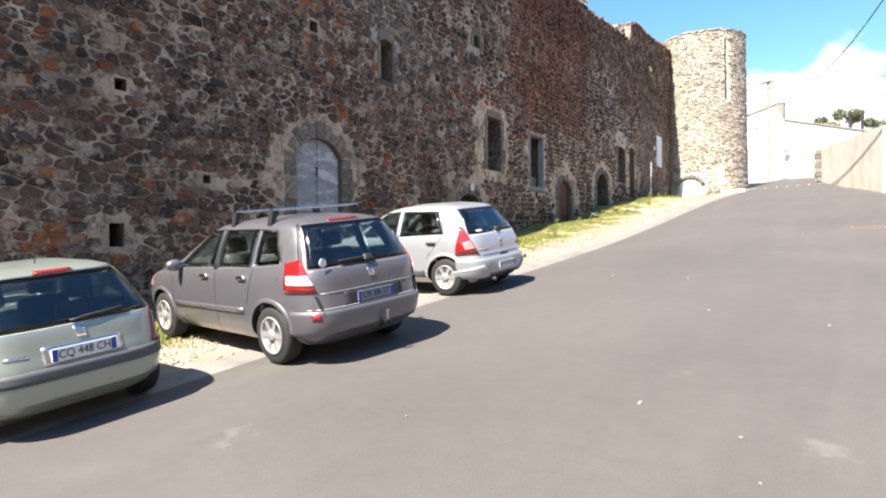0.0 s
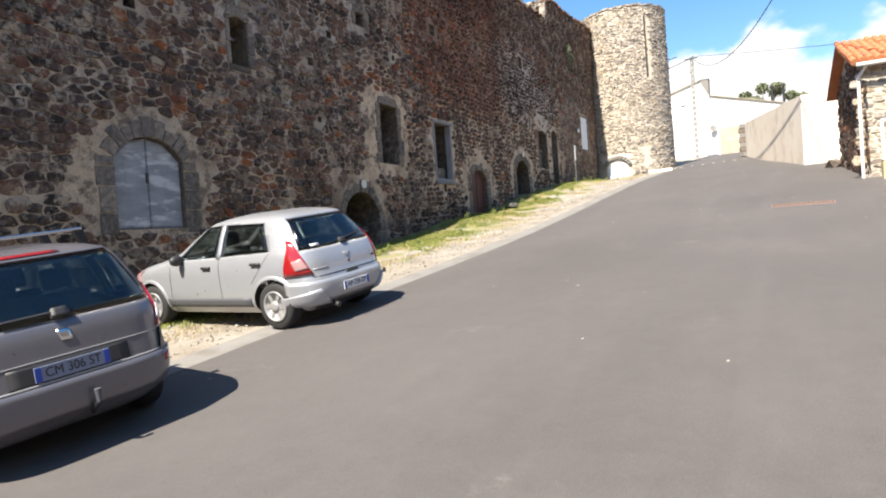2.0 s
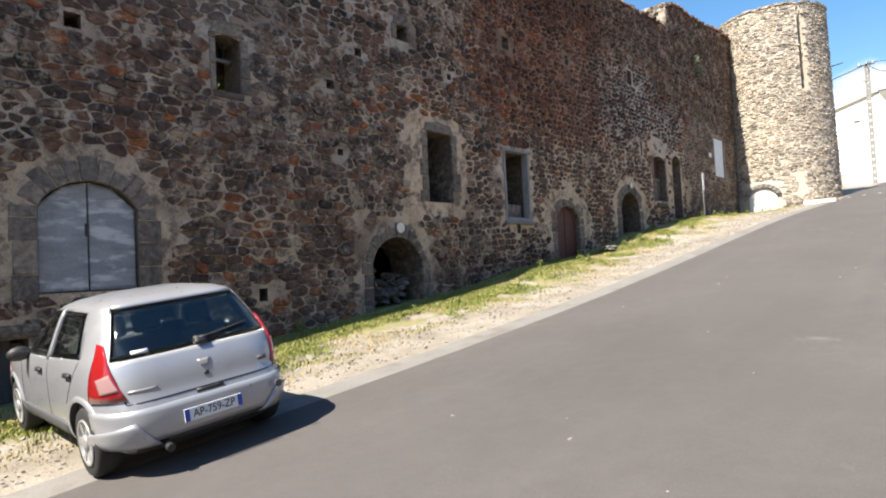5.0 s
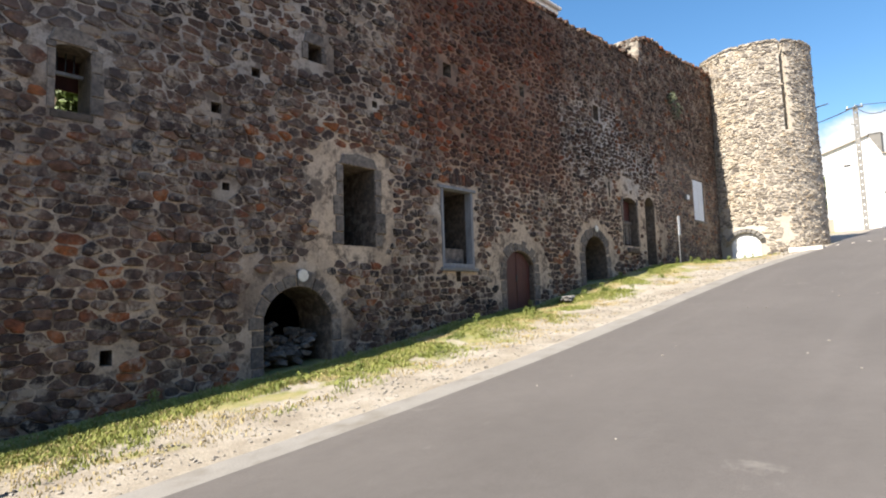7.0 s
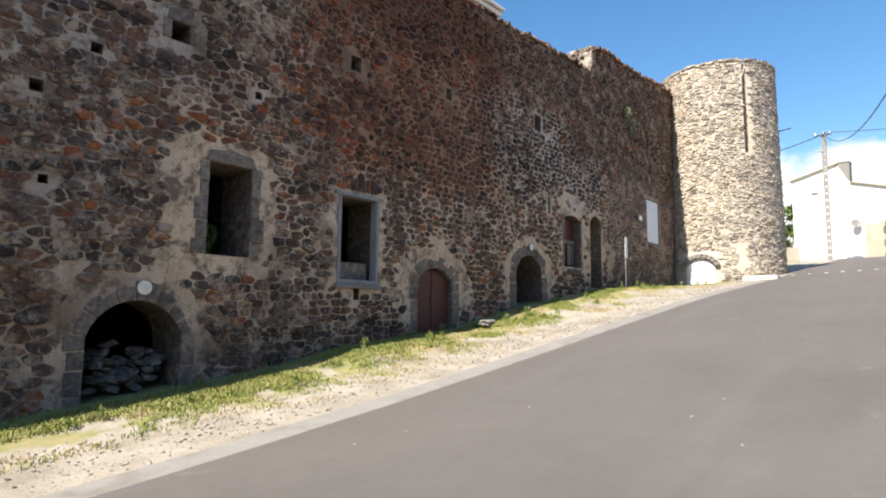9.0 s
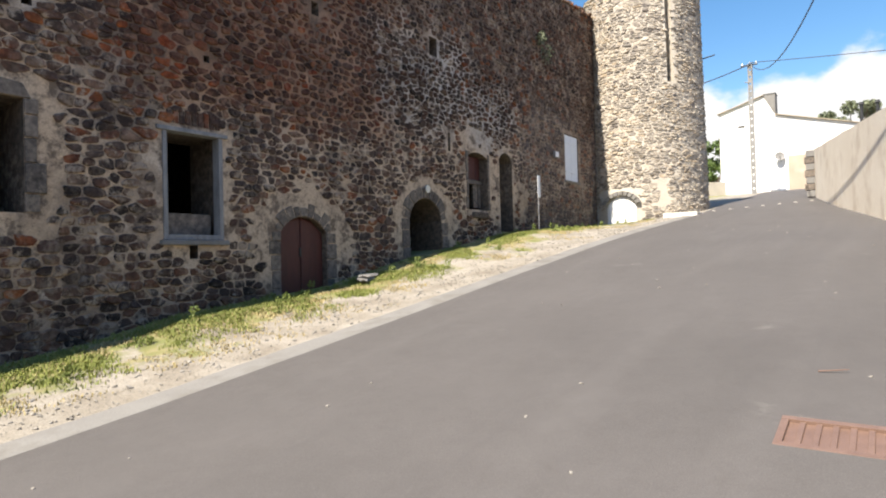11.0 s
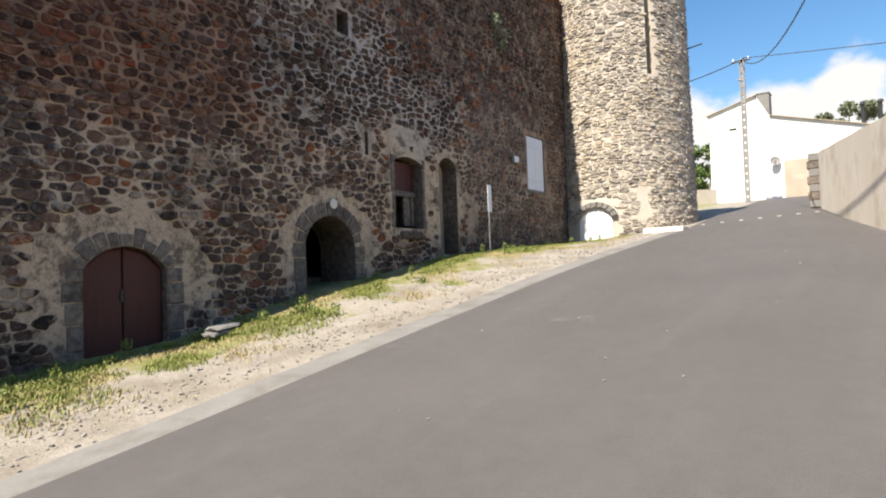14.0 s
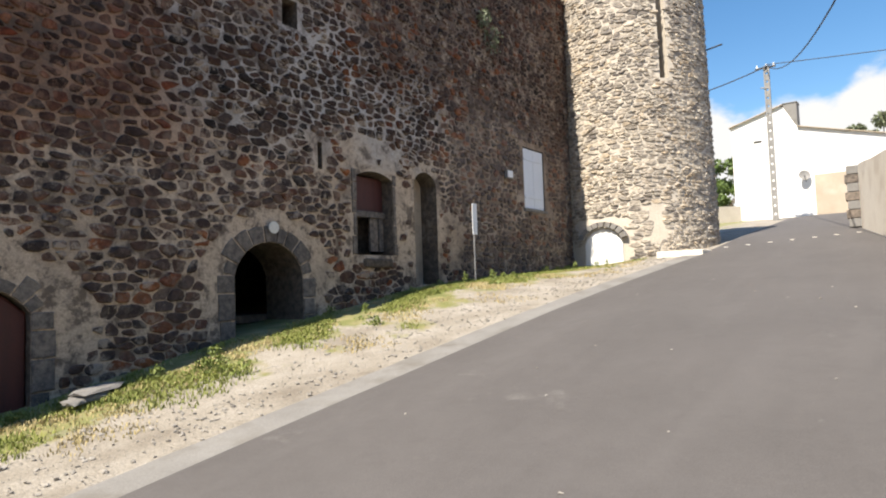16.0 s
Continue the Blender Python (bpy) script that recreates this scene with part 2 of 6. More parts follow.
M_ROAD, _n, _l, _b = material("worn_asphalt")
_v = mapped(_n, _l)
_c = ramp_of(_n, _l, noise_of(_n, _l, _v, 0.35, 5, 0.55), [(0.3, (0.092, 0.085, 0.083)), (0.7, (0.112, 0.1035, 0.101))])
_g = noise_of(_n, _l, _v, 170, 2, 0.7)
_c = mix_of(_n, _l, 0.6, _c, ramp_of(_n, _l, _g, [(0.3, (0.45, 0.45, 0.45)), (0.6, (1.05, 1.04, 1.03)), (0.78, (2.0, 1.95, 1.9))]), "MULTIPLY")
_st = mapped(_n, _l, (1.6, 0.12, 1))
_c = mix_of(_n, _l, range_of(_n, _l, noise_of(_n, _l, _st, 1.3, 4), 0.5, 0.75, 0, 0.18), _c, (0.14, 0.131, 0.128))
_c = mix_of(_n, _l, range_of(_n, _l, noise_of(_n, _l, _v, 1.1, 7, 0.7), 0.64, 0.72, 0, 0.4), _c, (0.19, 0.18, 0.168))
_c = mix_of(_n, _l, 0.3, _c, ramp_of(_n, _l, noise_of(_n, _l, _v, 4.5, 9, 0.72), [(0.32, (0.8, 0.79, 0.78)), (0.5, (1.0, 1.0, 1.0)), (0.68, (1.2, 1.2, 1.2))]), "MULTIPLY")
_drag = mapped(_n, _l, (5.0, 0.35, 1))
_c = mix_of(_n, _l, range_of(_n, _l, noise_of(_n, _l, _drag, 1.0, 6, 0.65), 0.56, 0.7, 0, 0.22), _c, (0.077, 0.072, 0.072))
_l.new(_c, _b.inputs["Base Color"])
_b.inputs["Roughness"].default_value = 0.85
_b.inputs["Specular IOR Level"].default_value = 0.3
bump_of(_n, _l, _b, _g, 0.5, 0.006)

M_GROUND, _n, _l, _b = material("gravel_and_dry_grass")
_v = mapped(_n, _l)
_c = ramp_of(_n, _l, noise_of(_n, _l, _v, 1.2, 6, 0.6), [(0.3, (0.2, 0.172, 0.138)), (0.5, (0.282, 0.253, 0.212)), (0.7, (0.35, 0.32, 0.28))])
_c = mix_of(_n, _l, 0.6, _c, ramp_of(_n, _l, noise_of(_n, _l, _v, 38, 5, 0.75), [(0.3, (0.35, 0.33, 0.31)), (0.5, (0.95, 0.94, 0.93)), (0.7, (1.6, 1.58, 1.55))]), "MULTIPLY")
_s = _n.new("ShaderNodeSeparateXYZ")
_l.new(_v, _s.inputs["Vector"])
_w = math_of(_n, _l, "ADD", _s.outputs["X"], range_of(_n, _l, noise_of(_n, _l, _v, 0.9, 7, 0.65), 0.3, 0.7, -1.5, 1.5))
_gr = ramp_of(_n, _l, noise_of(_n, _l, _v, 2.2, 6, 0.6), [(0.3, (0.125, 0.145, 0.04)), (0.5, (0.195, 0.19, 0.072)), (0.7, (0.29, 0.245, 0.135))])
_c = mix_of(_n, _l, range_of(_n, _l, _w, -7.9, -8.5), _c, _gr)
_l.new(_c, _b.inputs["Base Color"])
_b.inputs["Roughness"].default_value = 0.95
bump_of(_n, _l, _b, noise_of(_n, _l, _v, 30, 5, 0.7), 0.8, 0.03)

M_CONCRETE = surface("pale_concrete_edge", (0.165, 0.157, 0.148), (0.222, 0.213, 0.2), 1.5, 0.9, grain=50, bump=0.5, stain=(0.14, 0.128, 0.112), stain_scale=2.0)
M_GRASS = surface("green_grass", (0.12, 0.155, 0.03), (0.25, 0.265, 0.06), 3.0, 0.7, bump=0)
M_DRY = surface("dry_grass", (0.3, 0.24, 0.1), (0.44, 0.36, 0.19), 3.0, 0.8, bump=0)
M_PEBBLE = surface("pebbles", (0.17, 0.155, 0.135), (0.36, 0.335, 0.3), 3.0, 0.9, bump=0.2)
M_GREYDOOR = surface("weathered_grey_boards", (0.15, 0.155, 0.17), (0.28, 0.285, 0.3), 2.0, 0.85, grain=26, bump=0.4, stain=(0.42, 0.42, 0.43), stain_scale=1.6, stain_at=(0.53, 0.64), stretch=(1, 1.0, 3.2))
M_REDDOOR = surface("red_brown_painted_boards", (0.052, 0.0125, 0.009), (0.088, 0.02, 0.014), 2.5, 0.6, grain=40, bump=0.3, stretch=(1, 4, 0.7))
M_OLDWOOD = surface("grey_weathered_wood", (0.13, 0.13, 0.135), (0.3, 0.295, 0.295), 3.0, 0.9, grain=45, bump=0.5, stretch=(3, 3, 0.6))
# the grey wood again, its colour darkened for the shade inside the cellar hatch
M_SHADEWOOD = surface("dark_weathered_boards", (0.045, 0.043, 0.043), (0.11, 0.105, 0.102), 3.0, 0.9, grain=45, bump=0.5, stretch=(3, 3, 0.6))
M_WHITE = surface("white_paint", (0.72, 0.72, 0.73), (0.8, 0.8, 0.8), 1.0, 0.5, bump=0.05)
M_SHUTTER = surface("pale_blue_white_paint", (0.6, 0.65, 0.72), (0.68, 0.72, 0.78), 1.0, 0.5, bump=0.05)
M_RENDER = surface("white_house_render", (0.7, 0.68, 0.65), (0.8, 0.79, 0.77), 0.8, 0.9, grain=40, bump=0.3)
M_TAN = surface("tan_render", (0.36, 0.29, 0.22), (0.46, 0.385, 0.3), 0.8, 0.92, grain=40, bump=0.4, stain=(0.5, 0.46, 0.41), stain_scale=0.35)
M_WALLTAN = surface("beige_wall_render", (0.72, 0.63, 0.52), (0.82, 0.745, 0.64), 0.7, 0.92, grain=35, bump=0.4, stain=(0.6, 0.51, 0.41), stain_scale=0.9, stain_at=(0.5, 0.68))
M_TILE = surface("orange_clay_tile", (0.42, 0.13, 0.05), (0.56, 0.2, 0.085), 3.0, 0.85, grain=40, bump=0.3, stain=(0.3, 0.14, 0.08), stain_scale=2)
M_POLE = surface("grey_concrete_pole", (0.17, 0.165, 0.158), (0.27, 0.262, 0.252), 1.5, 0.9, grain=50, bump=0.3)
M_DARKMETAL = surface("dark_metal", (0.03, 0.03, 0.032), (0.06, 0.06, 0.06), 4, 0.5, 0.6, bump=0.1)
M_RUST = surface("rusty_iron", (0.135, 0.08, 0.057), (0.2, 0.122, 0.088), 9.0, 0.42, 0.0, grain=80, bump=0.3, spec=0.8)
M_CABLE = surface("black_cable", (0.02, 0.02, 0.022), (0.035, 0.035, 0.037), 4, 0.6, bump=0)
M_SIGN = surface("weathered_white_enamel", (0.56, 0.52, 0.45), (0.74, 0.7, 0.62), 8, 0.5, bump=0.1)
M_LEAF = surface("tree_leaves", (0.035, 0.07, 0.012), (0.1, 0.15, 0.03), 1.5, 0.6, bump=0)
M_WEED = surface("weed_leaves", (0.085, 0.12, 0.022), (0.19, 0.225, 0.05), 2.5, 0.6, bump=0)
M_LEAF2 = surface("olive_leaves", (0.09, 0.115, 0.06), (0.18, 0.2, 0.12), 1.5, 0.6, bump=0)
M_BARK = surface("tree_bark", (0.08, 0.06, 0.045), (0.16, 0.12, 0.09), 6, 0.9, bump=0.6)
M_PIPE = surface("white_plastic_pipe", (0.62, 0.61, 0.58), (0.72, 0.71, 0.69), 3, 0.5, bump=0)
M_PLINTH = surface("yellow_plinth_render", (0.4, 0.33, 0.2), (0.5, 0.42, 0.27), 2, 0.9, bump=0.3)
M_TERRA = surface("terracotta", (0.3, 0.1, 0.05), (0.38, 0.14, 0.07), 5, 0.8, bump=0.1)
M_GREENPANEL = surface("pale_green_screen", (0.2, 0.27, 0.2), (0.3, 0.36, 0.28), 4, 0.8, bump=0)


# ---- mesh helpers ----
def obj_from(name, verts, faces, mats, parent=None, label="", smooth=False):
    me = bpy.data.meshes.new(name)
    me.from_pydata(verts, [], faces)
    for m in (mats if isinstance(mats, (list, tuple)) else [mats]):
        me.materials.append(m)
    if smooth:
        me.polygons.foreach_set("use_smooth", [True] * len(me.polygons))
    me.update()
    ob = new(name, me)
    if parent:
        ob.parent = parent
    if label:
        ob["label"] = label
    return ob


def part(name, bm, mat, parent=None, label="", smooth=False):
    me = bpy.data.meshes.new(name)
    bmesh.ops.recalc_face_normals(bm, faces=bm.faces)
    bm.to_mesh(me)
    bm.free()
    for m in (mat if isinstance(mat, (list, tuple)) else [mat]):
        me.materials.append(m)
    if smooth:
        me.polygons.foreach_set("use_smooth", [True] * len(me.polygons))
    ob = new(name, me)
    if parent:
        ob.parent = parent
    if label:
        ob["label"] = label
    return ob


def thing(name, at, label, category, group="", rz=0.0, kind=""):
    ob = new(name)
    ob.empty_display_size = 0.1
    ob.matrix_basis = pose(*at, 0, 0, rz)
    return tagged(ob, label, category, group, kind)


def box(x0, x1, y0, y1, z0, z1, bevel=0.0, bm=None):
    b = bm or bmesh.new()
    m = Matrix.LocRotScale(((x0 + x1) / 2, (y0 + y1) / 2, (z0 + z1) / 2), None, (abs(x1 - x0), abs(y1 - y0), abs(z1 - z0)))
    made = bmesh.ops.create_cube(b, size=1, matrix=m)
    if bevel:
        edges = list({e for v in made["verts"] for e in v.link_edges})
        bmesh.ops.bevel(b, geom=edges, offset=bevel, segments=2, affect="EDGES", profile=0.6)
    return b


def tube(p, q, r0, r1=None, seg=12, bm=None):
    b = bm or bmesh.new()
    p, q = Vector(p), Vector(q)
    d = q - p
    m = Matrix.Translation((p + q) / 2) @ d.to_track_quat("Z", "Y").to_matrix().to_4x4()
    bmesh.ops.create_cone(b, cap_ends=True, segments=seg, radius1=r0, radius2=r0 if r1 is None else r1, depth=d.length, matrix=m)
    return b


def prism(outline, x0, x1, bm=None):
    """A solid whose outline lies in (y, z) and that reaches from x0 to x1."""
    b = bm or bmesh.new()
    front = [b.verts.new((x1, y, z)) for y, z in outline]
    back = [b.verts.new((x0, y, z)) for y, z in outline]
    b.faces.new(front)
    b.faces.new(back[::-1])
    n = len(outline)
    for i in range(n):
        b.faces.new((front[i], back[i], back[(i + 1) % n], front[(i + 1) % n]))
    bmesh.ops.recalc_face_normals(b, faces=b.faces)
    return b


def arch_outline(y0, y1, z0, z1, rise, seg=12):
    """An opening from z0 to z1 with an arched head that rises by rise; 0: a flat head."""
    if rise <= 0:
        return [(y0, z0), (y1, z0), (y1, z1), (y0, z1)]
    half, mid = (y1 - y0) / 2, (y0 + y1) / 2
    rad = (half * half + rise * rise) / (2 * rise)
    a = math.asin(min(1, half / rad))
    cz = z1 - rad
    top = [(mid + rad * math.sin(a - 2 * a * i / seg), cz + rad * math.cos(a - 2 * a * i / seg)) for i in range(seg + 1)]
    return [(y0, z0), (y1, z0)] + top


def cut(ob, cutter):
    """Takes the cutter's solid out of ob for good."""
    mod = ob.modifiers.new("cut", "BOOLEAN")
    mod.operation, mod.object, mod.solver = "DIFFERENCE", cutter, "EXACT"
    deps = bpy.context.evaluated_depsgraph_get()
    me = bpy.data.meshes.new_from_object(ob.evaluated_get(deps))
    ob.modifiers.clear()
    old = ob.data
    ob.data = me
    me.name = old.name
    bpy.data.meshes.remove(old)
    dead = cutter.data
    bpy.data.objects.remove(cutter)
    bpy.data.meshes.remove(dead)


# ---- ground ----
ROAD_Z = ((-60, -6.5), (-30, -3.3), (0, -0.13), (4.85, 0.41), (8.6, 0.815), (13, 1.28), (15.5, 1.56), (18, 1.87), (20.4, 2.2), (22.3, 2.47), (25.5, 2.94), (27, 3.15), (30.5, 3.65), (33.7, 4.05), (40.2, 4.8), (44.3, 5.36), (46, 5.6), (58, 7.05), (64, 7.6), (80, 8.4), (120, 8.8), (4000, 8.8))
WALL_Z = ((-60, -6.5), (0, -0.08), (11.7, 1.2), (13.4, 1.42), (15, 1.6), (17.3, 1.84), (19.3, 2.12), (20.7, 2.42), (23, 2.63), (24.6, 2.76), (25.2, 2.92), (27.7, 3.42), (29.6, 3.68), (32.4, 4.13), (34.9, 4.32), (40.9, 4.62), (46, 5.4), (58, 7.05), (64, 7.6), (80, 8.4), (120, 8.8), (4000, 8.8))
_ry, _rz = zip(*ROAD_Z)
_wy, _wz = zip(*WALL_Z)
EDGE_X = -5.62


def ground_z(x, y):
    f = min(1, max(0, (x + 9.3) / 2.8))
    f = f * f * (3 - 2 * f)
    return float(np.interp(y, _wy, _wz) * (1 - f) + np.interp(y, _ry, _rz) * f)


def sheet(name, xs, ys, lift, mat, rough=0.0, parent=None, hole=None):
    verts = [(x, y, ground_z(x, y) + lift + rough * noise.noise((x * 2.1, y * 2.1, 3.3))) for y in ys for x in xs]
    w = len(xs)
    faces = [(j * w + i, j * w + i + 1, (j + 1) * w + i + 1, (j + 1) * w + i) for j in range(len(ys) - 1) for i in range(w - 1) if not (hole and hole[0] < (xs[i] + xs[i + 1]) / 2 < hole[1] and hole[2] < (ys[j] + ys[j + 1]) / 2 < hole[3])]
    return obj_from(name, verts, faces, mat, parent, smooth=True)


far = [-3000, -800, -200, -80]
gx = far + list(np.arange(-40, -12, 4.0)) + list(np.arange(-12, -5, 0.2)) + list(np.arange(-4, 40, 4.0)) + [80, 200, 800, 3000]
gy = far + list(np.arange(-40, -2, 4.0)) + list(np.arange(-2, 48, 0.25)) + list(np.arange(48, 80, 4.0)) + [120, 300, 900, 3000]
ground = tagged(sheet("ground", gx, gy, -0.03, M_GROUND, 0.02), "verge of pale gravel and half-dry grass", "ground", kind="structure")
for v_ in ground.data.vertices:
    if v_.co.x > -5.2:
        v_.co.z -= 0.25
GRATE = (-0.13, 1.17, 19.22, 19.72)
road = tagged(sheet("road", sorted(list(np.arange(EDGE_X, 20, 1.2)) + [GRATE[0], GRATE[1]]), sorted(list(np.arange(-30, 72, 1.0)) + [GRATE[2], GRATE[3]]), 0.0, M_ROAD, hole=GRATE), "worn grey asphalt lane climbing past the castle", "road", kind="structure")
edge = tagged(sheet("concrete_edge", [EDGE_X - 0.5, EDGE_X - 0.44, EDGE_X - 0.004], list(np.arange(-4, 41.2, 0.4)), -0.006, M_CONCRETE, 0.012), "pale concrete strip along the asphalt", "pavement", kind="structure")


# ---- stones ----
def stone_cells(u0, u1, v0, v1, spacing, squash, seed, keep):
    """Cells of an irregular stone pattern; keep(u, v) says where stones lie. Returns (centre, outline) pairs."""
    rng = random.Random(seed)
    cell = 0.6
    table, pts = {}, []
    for _ in range(int((u1 - u0) * (v1 - v0) * squash * 70)):
        u, v = rng.uniform(u0, u1), rng.uniform(v0, v1) * squash
        wave = 0.2 * noise.noise((u * 0.3, v * 0.15, seed))
        course = 0.3 if rng.random() < 0.7 else 0.44
        v = (math.floor((v + wave) / course) + 0.5 + rng.uniform(-0.2, 0.2)) * course - wave
        r = spacing(u, v / squash) * (0.36 + 1.1 * rng.random() ** 1.7)
        ci, cj = int(u / cell), int(v / cell)
        if all((u - a) ** 2 + (v - b) ** 2 > max(r, q) * min(r, q) for i in (ci - 1, ci, ci + 1) for j in (cj - 1, cj, cj + 1) for a, b, q in table.get((i, j), ())):
            table.setdefault((ci, cj), []).append((u, v, r))
            pts.append((u, v, r))
    cells = []
    for u, v, r in pts:
        if not keep(u, v / squash):
            continue
        ci, cj = int(u / cell), int(v / cell)
        near = [(a, b) for i in range(ci - 2, ci + 3) for j in range(cj - 2, cj + 3) for a, b, _ in table.get((i, j), ()) if (a, b) != (u, v)]
        near.sort(key=lambda p: (p[0] - u) ** 2 + (p[1] - v) ** 2)
        poly = [(u - 1.2 * r, v - 1.2 * r), (u + 1.2 * r, v - 1.2 * r), (u + 1.2 * r, v + 1.2 * r), (u - 1.2 * r, v + 1.2 * r)]
        cells.append((u, v / squash, r, poly, near[:14]))
    return cells, squash


def shaped(cell, squash, gap, rng):
    """The outline of one stone: its cell, drawn in by the joint and rounded."""
    u, v0, r, poly, near = cell
    v = v0 * squash
    for a, b in near:
        dx, dy = a - u, b - v
        d = math.hypot(dx, dy)
        lim = d / 2 - gap * (0.1 + 1.6 * rng.random() ** 1.5)
        nx, ny = dx / d, dy / d
        out = []
        for i in range(len(poly)):
            p, q = poly[i], poly[(i + 1) % len(poly)]
            sp = (p[0] - u) * nx + (p[1] - v) * ny - lim
            sq = (q[0] - u) * nx + (q[1] - v) * ny - lim
            if sp <= 0:
                out.append(p)
            if (sp < 0) != (sq < 0):
                k = sp / (sp - sq)
                out.append((p[0] + k * (q[0] - p[0]), p[1] + k * (q[1] - p[1])))
        poly = out
        if len(poly) < 3:
            return None
    poly = [p for p, q in zip(poly, poly[1:] + poly[:1]) if math.hypot(q[0] - p[0], q[1] - p[1]) > 0.015]
    if len(poly) < 3:
        return None
    rounded = []
    for i in range(len(poly)):
        p, q = poly[i], poly[(i + 1) % len(poly)]
        c, e = rng.uniform(0.1, 0.3), rng.uniform(0.1, 0.3)
        rounded.append((p[0] + c * (q[0] - p[0]), p[1] + c * (q[1] - p[1])))
        if math.hypot(q[0] - p[0], q[1] - p[1]) > 0.13:
            rounded.append(((p[0] + q[0]) / 2, (p[1] + q[1]) / 2))
        rounded.append((q[0] + e * (p[0] - q[0]), q[1] + e * (p[1] - q[1])))
    out = []
    for a, b in rounded:
        w = noise.noise_vector((a * 8, b * 8, 1)) * min(0.04, 0.16 * r)
        out.append((a + w.x, (b + w.y) / squash))
    return out


def stone_mesh(outline, place, height, rng, verts, faces):
    """One stone in relief: foot, shoulder and face rings and a middle."""
    n, at = len(outline), len(verts)
    cu, cv = sum(p[0] for p in outline) / n, sum(p[1] for p in outline) / n
    tu, tv = rng.uniform(-0.09, 0.09), rng.uniform(-0.09, 0.09)
    for k, h in ((1.0, -0.03), (0.95, 0.62), (0.74, 1.0)):
        for a, b in outline:
            hh = height * h * (1 + 0.5 * noise.noise((a * 11, b * 11, 6))) if h > 0 else h
            verts.append(place(cu + (a - cu) * k, cv + (b - cv) * k, hh + (0 if h < 0 else tu * (a - cu) + tv * (b - cv))))
    verts.append(place(cu, cv, height * (1.0 + 0.15 * rng.random())))
    for ring in (0, 1):
        o, p = at + ring * n, at + (ring + 1) * n
        for i in range(n):
            j = (i + 1) % n
            faces.append((o + i, o + j, p + j, p + i))
    top = at + 2 * n
    for i in range(n):
        faces.append((top + i, top + (i + 1) % n, at + 3 * n))


def boulder(at, sx, sy, sz, rng, verts, faces, turn=None):
    """A rough loose stone as a small uneven lump."""
    b = bmesh.new()
    bmesh.ops.create_icosphere(b, subdivisions=1, radius=1)
    rot = Euler((rng.uniform(-0.4, 0.4), rng.uniform(-0.4, 0.4), rng.uniform(0, 6.3))) if turn is None else Euler(turn)
    base = len(verts)
    for v in b.verts:
        k = 0.78 + 0.4 * rng.random()
        c = Vector((max(-0.72, min(0.72, v.co.x)) * sx * k, max(-0.72, min(0.72, v.co.y)) * sy * k, max(-0.7, min(0.7, v.co.z)) * sz * k))
        c.rotate(rot)
        verts.append(tuple(Vector(at) + c))
    b.verts.index_update()
    for f in b.faces:
        faces.append(tuple(base + v.index for v in f.verts))
    b.free()


# ---- the castle's long wall ----
WALL_X = -10.13
# name: y0, y1, z0, z1, rise of the head, depth of the opening, bare margin around it
OPENINGS = {
    "grey_door": (9.22, 10.64, 2.42, 4.14, 0.42, 0.3, 0.0),
    "cellar": (8.02, 9.08, 0.4, 1.8, 0.0, 1.4, 0.06),
    "low_slit": (5.18, 5.43, 1.68, 2.07, 0.0, 0.7, 0.02),
    "window_a": (12.08, 12.57, 5.98, 7.04, 0.05, 1.4, 0.06),
    "window_b": (17.52, 18.42, 4.19, 5.96, 0.0, 1.4, 0.26),
    "window_c": (20.62, 21.87, 3.8, 5.83, 0.0, 1.4, 0.05),
    "red_door": (23.26, 24.61, 2.55, 4.36, 0.38, 0.3, 0.0),
    "arch_b": (15.6, 17.16, 1.5, 3.3, 0.6, 1.4, 0.0),
    "arch_d": (27.7, 29.2, 3.3, 5.07, 0.62, 1.4, 0.0),
    "niche_e": (30.68, 31.85, 4.88, 6.74, 0.15, 0.75, 0.12),
    "niche_f": (32.62, 33.5, 4.2, 6.95, 0.3, 0.55, 0.1),
    "shutter": (37.96, 39.3, 6.45, 8.4, 0.0, 0.12, 0.06),
    "slit_w": (28.82, 29.19, 9.32, 9.87, 0.0, 0.6, 0.03),
    "slit_two": (29.64, 29.76, 6.6, 7.15, 0.0, 0.6, 0.06),
    "hole_a": (16.65, 17.0, 8.05, 8.42, 0.0, 1.4, 0.12),
    "hole_b": (20.87, 21.18, 8.84, 9.2, 0.0, 0.8, 0.03),
    "hole_c": (21.13, 21.3, 3.44, 3.74, 0.0, 0.5, 0.02),
    "hole_d": (12.78, 12.96, 2.06, 2.3, 0.0, 0.5, 0.02),
    "hole_e": (24.3, 24.52, 9.1, 9.42, 0.0, 0.6, 0.05),
}
for _i, (_y, _z, _s) in enumerate(((14.65, 6.57, 0.2), (15.45, 7.45, 0.18), (14.84, 5.13, 0.14), (18.48, 7.5, 0.15), (9.76, 6.64, 0.24), (5.39, 4.39, 0.2), (7.0, 2.95, 0.16), (21.56, 7.35, 0.13), (33.6, 8.3, 0.16))):
    OPENINGS[f"putlog_{_i}"] = (_y - _s / 2, _y + _s / 2, _z - _s / 2, _z + _s / 2, 0.0, 0.45, 0.02)
TOP = ((-12, 12.4), (26.5, 12.45), (32.95, 12.7), (33.05, 13.62), (34.3, 13.98), (36, 13.92), (40.2, 14.25), (41.6, 14.3))


def wall_top(y):
    return float(np.interp(y, *zip(*TOP)))


